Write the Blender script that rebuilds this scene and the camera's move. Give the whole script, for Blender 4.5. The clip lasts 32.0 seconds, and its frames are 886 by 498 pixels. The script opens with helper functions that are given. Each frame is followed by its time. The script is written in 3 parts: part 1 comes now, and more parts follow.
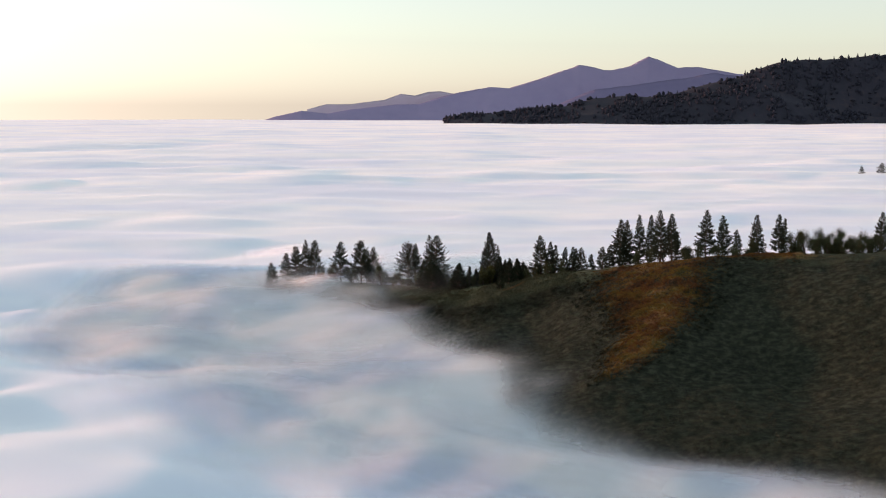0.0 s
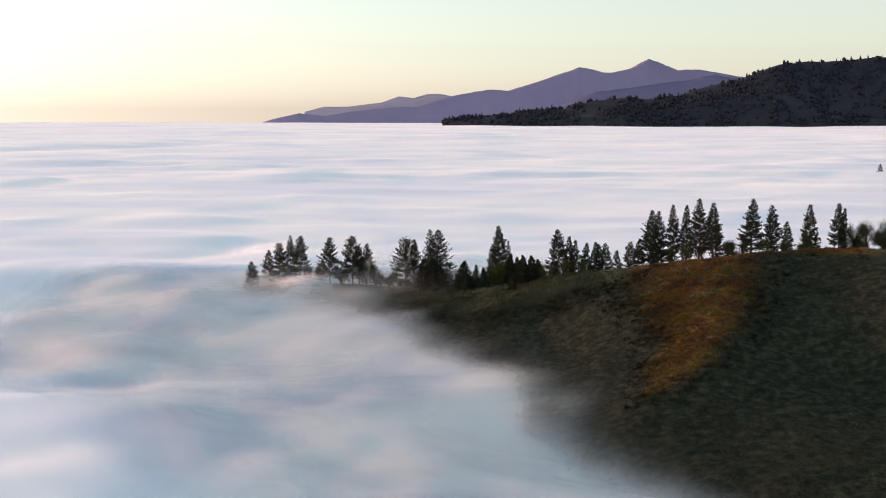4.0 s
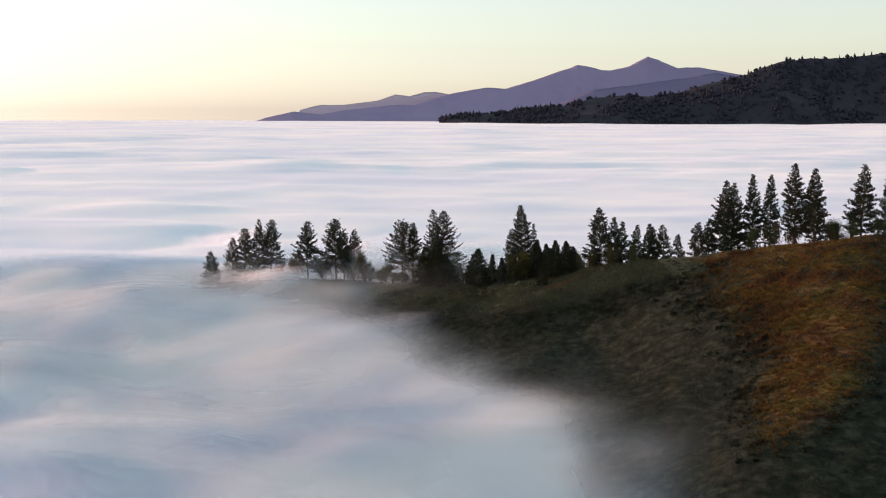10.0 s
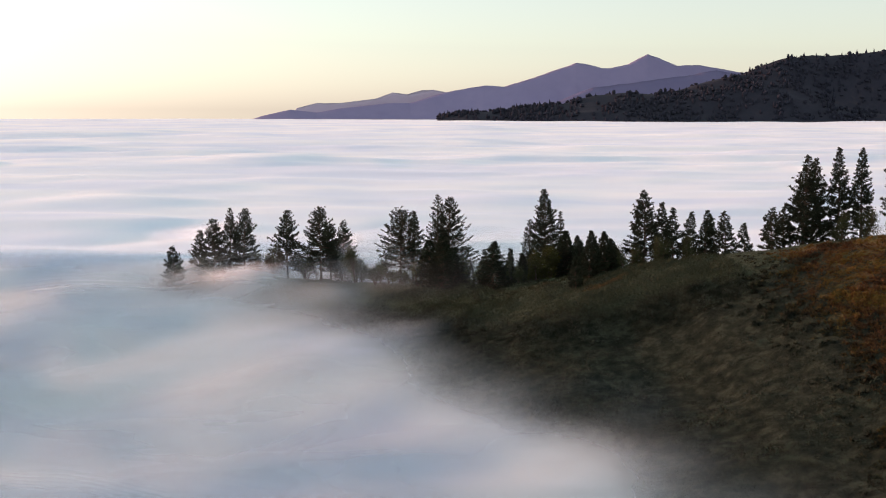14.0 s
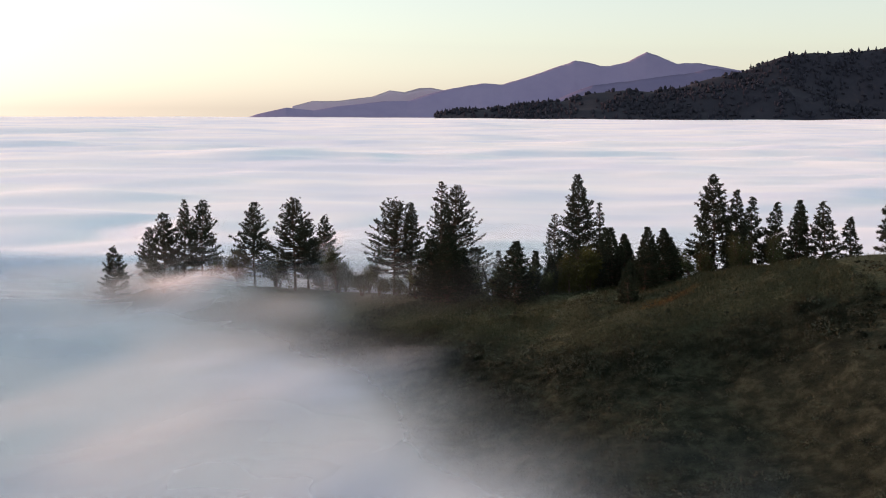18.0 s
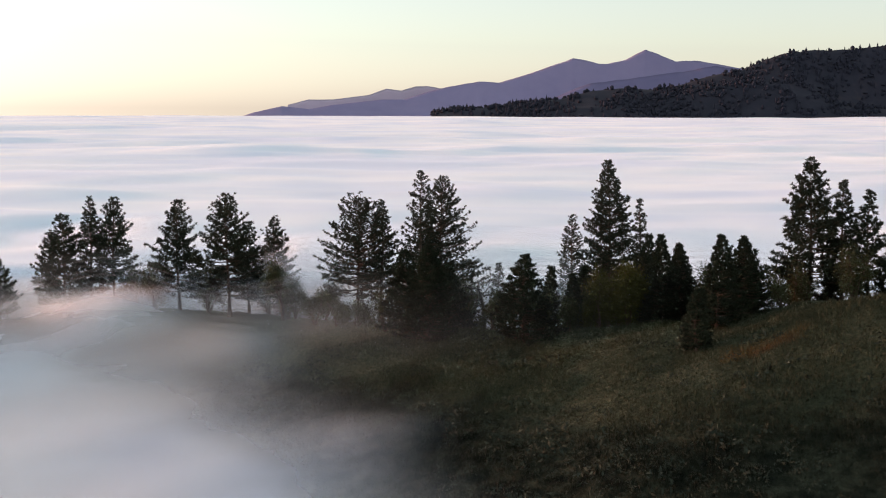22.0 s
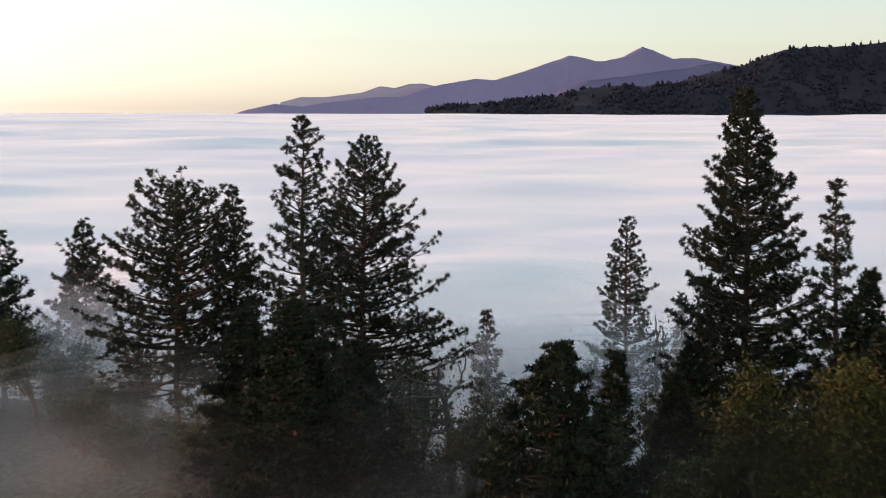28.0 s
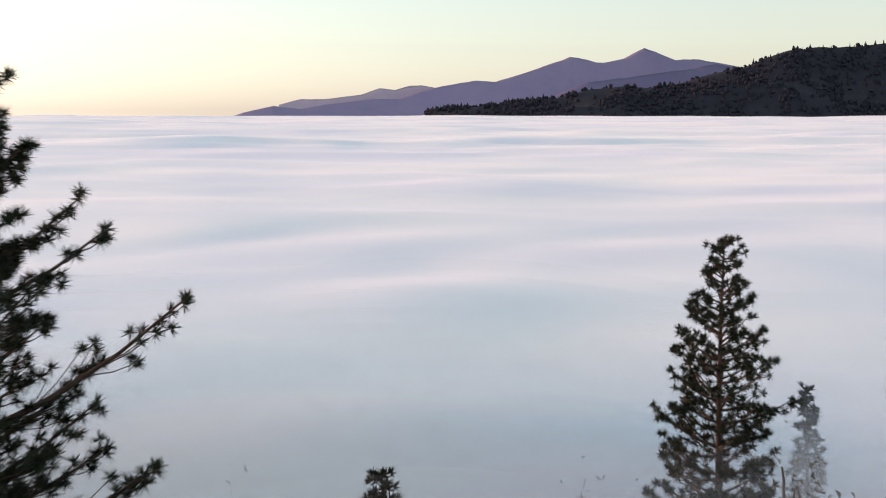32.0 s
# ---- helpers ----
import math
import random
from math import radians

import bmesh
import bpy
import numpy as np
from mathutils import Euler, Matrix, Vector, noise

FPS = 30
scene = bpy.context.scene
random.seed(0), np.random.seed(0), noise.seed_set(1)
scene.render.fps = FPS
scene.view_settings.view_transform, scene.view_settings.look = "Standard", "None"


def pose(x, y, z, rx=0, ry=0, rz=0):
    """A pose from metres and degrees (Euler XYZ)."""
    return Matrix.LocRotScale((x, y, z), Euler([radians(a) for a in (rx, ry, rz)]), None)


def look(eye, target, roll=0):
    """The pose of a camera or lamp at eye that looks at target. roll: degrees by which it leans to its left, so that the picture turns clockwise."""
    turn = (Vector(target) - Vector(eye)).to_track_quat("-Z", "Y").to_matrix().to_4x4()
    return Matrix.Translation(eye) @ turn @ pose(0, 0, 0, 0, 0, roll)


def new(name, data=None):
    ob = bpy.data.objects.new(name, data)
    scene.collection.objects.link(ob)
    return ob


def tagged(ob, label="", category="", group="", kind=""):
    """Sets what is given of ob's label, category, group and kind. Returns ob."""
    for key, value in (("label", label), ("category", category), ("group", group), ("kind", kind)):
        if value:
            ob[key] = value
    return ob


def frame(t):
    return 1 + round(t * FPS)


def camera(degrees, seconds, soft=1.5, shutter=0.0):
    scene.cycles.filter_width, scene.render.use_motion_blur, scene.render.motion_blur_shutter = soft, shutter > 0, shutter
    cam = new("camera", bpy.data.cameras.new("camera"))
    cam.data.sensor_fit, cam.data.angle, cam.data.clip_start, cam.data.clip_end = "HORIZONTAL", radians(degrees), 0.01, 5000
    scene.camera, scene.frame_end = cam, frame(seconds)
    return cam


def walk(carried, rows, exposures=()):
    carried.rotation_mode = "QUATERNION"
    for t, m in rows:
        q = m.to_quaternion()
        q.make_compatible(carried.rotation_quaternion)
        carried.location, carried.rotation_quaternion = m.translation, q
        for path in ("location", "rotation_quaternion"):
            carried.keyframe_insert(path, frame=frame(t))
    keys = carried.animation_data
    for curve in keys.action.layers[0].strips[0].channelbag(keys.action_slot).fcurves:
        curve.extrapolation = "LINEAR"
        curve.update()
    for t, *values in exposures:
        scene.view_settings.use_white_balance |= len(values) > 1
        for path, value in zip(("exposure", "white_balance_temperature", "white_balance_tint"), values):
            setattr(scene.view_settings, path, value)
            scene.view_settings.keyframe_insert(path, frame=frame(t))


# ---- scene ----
cam = camera(41.0, 32.0, soft=1.1, shutter=0.5)
METRES, EYE, TILT, LEAN, TURN = 320.0, 51.2, -6.7, 0.0, 0.0
ROWS = [
    (0.0, 0.00000, 0.00000, 0.00000, 0.000, 0.000, -0.000),
    (0.5, -0.00030, 0.01480, -0.00039, -0.004, 0.022, -0.010),
    (1.0, -0.00065, 0.03010, -0.00091, -0.017, 0.048, -0.020),
    (1.5, -0.00104, 0.04530, -0.00161, -0.026, 0.070, -0.030),
    (2.0, -0.00144, 0.06090, -0.00235, -0.039, 0.104, -0.030),
    (2.5, -0.00183, 0.07640, -0.00318, -0.048, 0.131, -0.030),
    (3.0, -0.00231, 0.09190, -0.00396, -0.065, 0.148, -0.030),
    (3.5, -0.00274, 0.10750, -0.00492, -0.074, 0.174, -0.030),
    (5.5, -0.00488, 0.17020, -0.00940, -0.135, 0.257, -0.040),
    (6.0, -0.00527, 0.18650, -0.01036, -0.152, 0.253, -0.040),
    (6.5, -0.00570, 0.20230, -0.01128, -0.165, 0.261, -0.050),
    (7.0, -0.00623, 0.21810, -0.01206, -0.179, 0.261, -0.050),
    (7.5, -0.00679, 0.23370, -0.01267, -0.200, 0.239, -0.050),
    (8.0, -0.00723, 0.24940, -0.01306, -0.209, 0.239, -0.040),
    (8.5, -0.00766, 0.26530, -0.01341, -0.226, 0.239, -0.030),
    (9.0, -0.00819, 0.28050, -0.01376, -0.235, 0.244, -0.050),
    (9.5, -0.00862, 0.29620, -0.01402, -0.253, 0.244, -0.030),
    (10.0, -0.00919, 0.31150, -0.01432, -0.266, 0.239, -0.040),
    (10.5, -0.00967, 0.32690, -0.01463, -0.279, 0.235, -0.020),
    (11.0, -0.01019, 0.34230, -0.01498, -0.296, 0.239, -0.030),
    (11.5, -0.01071, 0.35760, -0.01541, -0.309, 0.244, -0.040),
    (12.0, -0.01123, 0.37280, -0.01567, -0.322, 0.244, -0.020),
    (12.5, -0.01171, 0.38830, -0.01594, -0.335, 0.231, -0.010),
    (13.0, -0.01219, 0.40390, -0.01624, -0.348, 0.222, -0.020),
    (13.5, -0.01271, 0.41920, -0.01650, -0.370, 0.218, -0.010),
    (14.0, -0.01306, 0.43380, -0.01681, -0.383, 0.218, -0.010),
    (14.5, -0.01345, 0.44930, -0.01711, -0.401, 0.209, -0.010),
    (16.5, -0.01476, 0.51110, -0.01733, -0.470, 0.165, -0.070),
    (17.0, -0.01493, 0.52680, -0.01672, -0.488, 0.170, -0.060),
    (17.5, -0.01520, 0.54200, -0.01607, -0.505, 0.174, -0.050),
    (18.0, -0.01533, 0.55730, -0.01537, -0.522, 0.179, -0.050),
    (18.5, -0.01537, 0.57270, -0.01472, -0.540, 0.183, -0.040),
    (19.0, -0.01537, 0.58800, -0.01411, -0.557, 0.183, -0.010),
    (19.5, -0.01515, 0.60350, -0.01354, -0.575, 0.187, -0.020),
    (20.0, -0.01463, 0.61870, -0.01293, -0.592, 0.170, 0.020),
    (20.5, -0.01367, 0.63400, -0.01250, -0.605, 0.165, 0.030),
    (21.0, -0.01250, 0.64910, -0.01197, -0.618, 0.152, 0.010),
    (21.5, -0.01102, 0.66430, -0.01141, -0.627, 0.148, 0.020),
    (22.0, -0.00936, 0.67930, -0.01093, -0.640, 0.144, 0.030),
    (22.5, -0.00758, 0.69440, -0.01041, -0.649, 0.144, -0.010),
    (23.0, -0.00596, 0.70960, -0.00993, -0.657, 0.139, -0.040),
    (23.5, -0.00462, 0.72490, -0.00945, -0.671, 0.144, -0.050),
    (24.0, -0.00357, 0.74010, -0.00893, -0.692, 0.139, -0.050),
    (24.5, -0.00274, 0.75540, -0.00836, -0.710, 0.144, -0.040),
    (26.5, -0.00030, 0.81950, -0.00583, -0.827, 0.078, 0.050),
    (27.0, 0.00052, 0.83540, -0.00544, -0.840, 0.096, 0.040),
    (27.5, 0.00157, 0.85120, -0.00496, -0.849, 0.104, 0.040),
    (28.0, 0.00283, 0.86690, -0.00448, -0.871, 0.104, 0.030),
    (28.5, 0.00448, 0.88260, -0.00396, -0.884, 0.100, 0.060),
    (29.0, 0.00671, 0.89800, -0.00340, -0.888, 0.078, 0.060),
    (29.5, 0.00919, 0.91330, -0.00287, -0.880, 0.083, 0.060),
    (30.0, 0.01154, 0.92860, -0.00226, -0.858, 0.065, 0.070),
    (30.5, 0.01358, 0.94380, -0.00170, -0.810, 0.096, 0.070),
    (31.0, 0.01506, 0.95910, -0.00113, -0.766, 0.152, 0.130),
    (31.5, 0.01598, 0.97460, -0.00030, -0.788, 0.192, 0.080),
    (32.0, 0.01641, 0.98670, 0.00030, -0.805, 0.239, 0.090),
]
walk(cam, [(t, pose(0, 0, EYE, TILT, LEAN, TURN) @ pose(METRES * x, METRES * y, METRES * z, 90 + pitch, roll, yaw)) for t, x, y, z, yaw, pitch, roll in ROWS],
     exposures=[(0.0, 1.25, 6060, 7.8), (32.0, 1.25, 6060, 7.8)])

# ---- world, sun and exposure ----
SUN_AZ, SUN_EL = -68.0, 5.5          # degrees: left of the way ahead, and above the horizon
world = bpy.data.worlds.new("world")
scene.world = world
world.use_nodes = True
wn, wl = world.node_tree.nodes, world.node_tree.links
wn.clear()
w_out, w_bg, w_sky = wn.new("ShaderNodeOutputWorld"), wn.new("ShaderNodeBackground"), wn.new("ShaderNodeTexSky")
w_co, w_sep, w_com, w_max = wn.new("ShaderNodeTexCoord"), wn.new("ShaderNodeSeparateXYZ"), wn.new("ShaderNodeCombineXYZ"), wn.new("ShaderNodeMath")
w_sky.sky_type, w_sky.sun_disc = "NISHITA", False
w_sky.sun_elevation, w_sky.sun_rotation = radians(SUN_EL), radians(SUN_AZ)
w_sky.altitude, w_sky.air_density, w_sky.dust_density, w_sky.ozone_density = 300, 1.0, 1.2, 1.5
w_max.operation, w_max.inputs[1].default_value = "MAXIMUM", 0.004   # below the horizon the haze goes on
wl.new(w_co.outputs["Generated"], w_sep.inputs[0])
wl.new(w_sep.outputs[0], w_com.inputs[0])
wl.new(w_sep.outputs[1], w_com.inputs[1])
wl.new(w_sep.outputs[2], w_max.inputs[0])
wl.new(w_max.outputs[0], w_com.inputs[2])
wl.new(w_com.outputs[0], w_sky.inputs[0])
w_hue = wn.new("ShaderNodeHueSaturation")
w_hue.inputs["Saturation"].default_value, w_hue.inputs["Hue"].default_value = 0.55, 0.486
wl.new(w_sky.outputs[0], w_hue.inputs["Color"])
w_haze = wn.new("ShaderNodeMix")                                     # thin high haze evens out the sky's colour
w_haze.data_type, w_haze.inputs[0].default_value, w_haze.inputs[7].default_value = "RGBA", 0.25, (2.7, 2.4, 1.95, 1)
wl.new(w_hue.outputs[0], w_haze.inputs[6])
wl.new(w_haze.outputs[2], w_bg.inputs[0])
wl.new(w_bg.outputs[0], w_out.inputs[0])
w_bg.inputs[1].default_value = 0.15
scene.cycles.transparent_max_bounces = 48

sun = new("sun", bpy.data.lights.new("sun", "SUN"))
sun.data.energy, sun.data.angle, sun.data.color = 1.5, radians(2.0), (1.0, 0.38, 0.22)
az, el = radians(SUN_AZ), radians(SUN_EL)
toward_sun = Vector((math.sin(az) * math.cos(el), math.cos(az) * math.cos(el), math.sin(el)))
sun.matrix_world = look(toward_sun * 100, (0, 0, 0))


# ---- noise and mesh helpers ----
def hash2(ix, iy, seed):
    h = (ix.astype(np.int64) * 374761393 + iy.astype(np.int64) * 668265263 + seed * 974711) & 0xFFFFFFFF
    h = ((h ^ (h >> 13)) * 1274126177) & 0xFFFFFFFF
    return ((h ^ (h >> 16)) & 0xFFFF) / 65535.0


def wave(x, y, seed=0):
    """Smooth noise from -1 to 1 on arrays."""
    ix, iy = np.floor(x), np.floor(y)
    fx, fy = x - ix, y - iy
    fx, fy = fx ** 3 * (fx * (fx * 6 - 15) + 10), fy ** 3 * (fy * (fy * 6 - 15) + 10)
    a, b = hash2(ix, iy, seed), hash2(ix + 1, iy, seed)
    c, d = hash2(ix, iy + 1, seed), hash2(ix + 1, iy + 1, seed)
    return 2 * ((a * (1 - fx) + b * fx) * (1 - fy) + (c * (1 - fx) + d * fx) * fy) - 1


def fbm(x, y, octaves=4, seed=0):
    total, amp, norm = 0, 1.0, 0
    for i in range(octaves):
        total = total + amp * wave(x * 0.8 - y * 0.6, x * 0.6 + y * 0.8, seed + i)
        norm += amp
        x, y, amp = x * 2.03 + 17.1, y * 2.03 - 9.3, amp * 0.5
    return total / norm


def ramp(v, a, b):
    u = np.clip((v - a) / (b - a), 0, 1)
    return u * u * (3 - 2 * u)


def mesh_of(name, verts, faces, material, smooth=True):
    me = bpy.data.meshes.new(name)
    verts, faces = np.asarray(verts, dtype=np.float32), np.asarray(faces, dtype=np.int32)
    n, k = faces.shape
    me.vertices.add(len(verts))
    me.vertices.foreach_set("co", verts.ravel())
    me.loops.add(n * k)
    me.loops.foreach_set("vertex_index", faces.ravel())
    me.polygons.add(n)
    me.polygons.foreach_set("loop_start", np.arange(0, n * k, k, dtype=np.int32))
    me.polygons.foreach_set("use_smooth", np.full(n, smooth))
    me.update(calc_edges=True)
    me.materials.append(material)
    return me


def grid_faces(rows, cols):
    i = np.arange(rows * cols).reshape(rows, cols)
    return np.stack([i[:-1, :-1], i[:-1, 1:], i[1:, 1:], i[1:, :-1]], -1).reshape(-1, 4)


def thing(name, label, category, group="", kind="", at=(0, 0, 0)):
    ob = tagged(new(name), label, category, group, kind)
    ob.location = at
    return ob


def part(name, me, parent, label=""):
    ob = new(name, me)
    ob.parent = parent
    return tagged(ob, label)


# ---- materials ----
def material(name):
    m = bpy.data.materials.new(name)
    m.use_nodes = True
    nodes, links = m.node_tree.nodes, m.node_tree.links
    return m, nodes, links, nodes["Principled BSDF"]


def noise_node(nodes, links, scale, detail=4.0, rough=0.55, vector=None):
    t = nodes.new("ShaderNodeTexNoise")
    t.inputs["Scale"].default_value, t.inputs["Detail"].default_value, t.inputs["Roughness"].default_value = scale, detail, rough
    if vector is not None:
        links.new(vector, t.inputs["Vector"])
    return t


def ramp_node(nodes, links, fac, stops):
    r = nodes.new("ShaderNodeValToRGB")
    while len(r.color_ramp.elements) < len(stops):
        r.color_ramp.elements.new(0.5)
    for e, (p, c) in zip(r.color_ramp.elements, stops):
        e.position, e.color = p, (*c, 1)
    links.new(fac, r.inputs[0])
    return r


def bump_node(nodes, links, bsdf, height, strength, distance):
    b = nodes.new("ShaderNodeBump")
    b.inputs["Strength"].default_value, b.inputs["Distance"].default_value = strength, distance
    links.new(height, b.inputs["Height"])
    links.new(b.outputs[0], bsdf.inputs["Normal"])


def two_scale(name, stops, coarse, fine, roughness=0.9, bump=0.4, distance=0.05, spec=0.2):
    """A surface whose colour wanders at two scales, with a fine relief."""
    m, nodes, links, bsdf = material(name)
    geo = nodes.new("ShaderNodeNewGeometry")
    a = noise_node(nodes, links, coarse, 3.0, 0.5, geo.outputs["Position"])
    b = noise_node(nodes, links, fine, 5.0, 0.6, geo.outputs["Position"])
    mix = nodes.new("ShaderNodeMix")
    mix.inputs[0].default_value = 0.5
    links.new(a.outputs[0], mix.inputs[2])
    links.new(b.outputs[0], mix.inputs[3])
    r = ramp_node(nodes, links, mix.outputs[0], stops)
    links.new(r.outputs[0], bsdf.inputs["Base Color"])
    bsdf.inputs["Roughness"].default_value = roughness
    bsdf.inputs["Specular IOR Level"].default_value = spec
    bump_node(nodes, links, bsdf, b.outputs[0], bump, distance)
    return m


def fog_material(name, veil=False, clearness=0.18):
    """Fog: pale, brightest where it is seen along its surface; bluish shade is painted in by noise. A veil is thin, by
    its own mist value.
    """
    m, nodes, links, bsdf = material(name)
    out = nodes["Material Output"]
    geo = nodes.new("ShaderNodeNewGeometry")
    soft = noise_node(nodes, links, 0.035, 4.0, 0.5, geo.outputs["Position"])
    if veil:
        soft.inputs["Distortion"].default_value = 0.4
        # noise paints the lumps' shading: blue for hollows, near white for tops
        r = ramp_node(nodes, links, soft.outputs[0], [(0.38, (0.68, 0.76, 0.88)), (0.48, (0.80, 0.86, 0.93)), (0.57, (0.90, 0.93, 0.96))])
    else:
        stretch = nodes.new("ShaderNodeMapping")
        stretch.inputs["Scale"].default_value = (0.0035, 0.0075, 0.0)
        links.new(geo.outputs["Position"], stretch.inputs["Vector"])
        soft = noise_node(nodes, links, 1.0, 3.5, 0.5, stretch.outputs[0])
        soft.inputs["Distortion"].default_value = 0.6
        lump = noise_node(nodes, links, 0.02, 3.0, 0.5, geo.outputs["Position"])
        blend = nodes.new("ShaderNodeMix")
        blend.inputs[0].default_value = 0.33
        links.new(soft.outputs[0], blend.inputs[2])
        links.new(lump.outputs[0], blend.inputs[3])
        # blue stops stand in for shaded hollows, pale ones for lit crests
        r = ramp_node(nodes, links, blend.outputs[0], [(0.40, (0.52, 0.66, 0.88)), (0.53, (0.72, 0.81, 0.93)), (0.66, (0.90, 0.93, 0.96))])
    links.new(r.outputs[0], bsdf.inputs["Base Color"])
    bsdf.inputs["Roughness"].default_value, bsdf.inputs["Specular IOR Level"].default_value = 0.65, 0.3 if veil else 1.0
    bsdf.inputs["Sheen Weight"].default_value, bsdf.inputs["Sheen Roughness"].default_value = 0.4, 0.6
    if veil:
        att, clear, mix = nodes.new("ShaderNodeAttribute"), nodes.new("ShaderNodeBsdfTransparent"), nodes.new("ShaderNodeMixShader")
        att.attribute_name = "mist"
        links.new(att.outputs["Fac"], mix.inputs[0])
        links.new(clear.outputs[0], mix.inputs[1])
        through_light, both = nodes.new("ShaderNodeBsdfTranslucent"), nodes.new("ShaderNodeMixShader")
        both.inputs[0].default_value = clearness
        links.new(r.outputs[0], through_light.inputs[0])
        links.new(bsdf.outputs[0], both.inputs[1])
        links.new(through_light.outputs[0], both.inputs[2])
        links.new(both.outputs[0], mix.inputs[2])
        links.new(mix.outputs[0], out.inputs[0])
    return m


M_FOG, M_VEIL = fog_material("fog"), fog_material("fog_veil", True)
M_WISP = fog_material("backlit_mist", True, 0.88)
M_NEEDLE = two_scale("pine_needles", [(0.3, (0.015, 0.020, 0.012)), (0.55, (0.029, 0.035, 0.019)), (0.75, (0.060, 0.052, 0.027))], 0.35, 6.0, 0.65, 0.1)
M_NEEDLE_DARK = two_scale("young_needles", [(0.3, (0.013, 0.019, 0.011)), (0.7, (0.036, 0.043, 0.022))], 0.5, 7.0, 0.7, 0.1)
M_BARK = two_scale("bark", [(0.3, (0.045, 0.032, 0.026)), (0.7, (0.13, 0.092, 0.07))], 1.2, 14.0, 0.95, 0.8, 0.03)
M_LEAF = two_scale("oak_leaves", [(0.3, (0.03, 0.038, 0.016)), (0.7, (0.075, 0.075, 0.03))], 0.6, 5.0, 0.75, 0.1)
M_LEAF_GOLD = two_scale("golden_leaves", [(0.3, (0.026, 0.030, 0.006)), (0.7, (0.085, 0.080, 0.014))], 0.6, 5.0, 0.75, 0.1)
M_DEAD = two_scale("dead_wood", [(0.3, (0.05, 0.045, 0.042)), (0.7, (0.13, 0.12, 0.11))], 1.0, 10.0, 0.95, 0.6, 0.03)
M_SHRUB = two_scale("sage_leaves", [(0.3, (0.014, 0.020, 0.013)), (0.7, (0.062, 0.070, 0.048))], 0.15, 3.0, 0.85, 0.2)
# blue cast of the far woods and hill: haze put into the colour
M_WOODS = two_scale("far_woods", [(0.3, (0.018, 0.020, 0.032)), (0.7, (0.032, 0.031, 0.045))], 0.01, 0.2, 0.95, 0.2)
M_FARHILL = two_scale("hazed_far_hill", [(0.35, (0.022, 0.024, 0.036)), (0.55, (0.031, 0.030, 0.043)), (0.7, (0.050, 0.040, 0.046))], 0.006, 0.05, 0.95, 0.5, 2.0)
# lilac and violet of the ranges: distance haze painted into the base colours
M_MOUNT = two_scale("hazed_mountain_slopes", [(0.3, (0.25, 0.22, 0.36)), (0.7, (0.30, 0.26, 0.40))], 0.003, 0.02, 1.0, 0.15, 8.0, 0.0)
M_MOUNT_FAR = two_scale("hazed_far_slopes", [(0.3, (0.48, 0.40, 0.50)), (0.7, (0.55, 0.45, 0.55))], 0.003, 0.02, 1.0, 0.4, 8.0, 0.0)
M_MOUNT_NEAR = two_scale("hazed_foothill_slopes", [(0.3, (0.17, 0.155, 0.27)), (0.7, (0.20, 0.18, 0.29))], 0.004, 0.03, 1.0, 0.15, 6.0, 0.0)


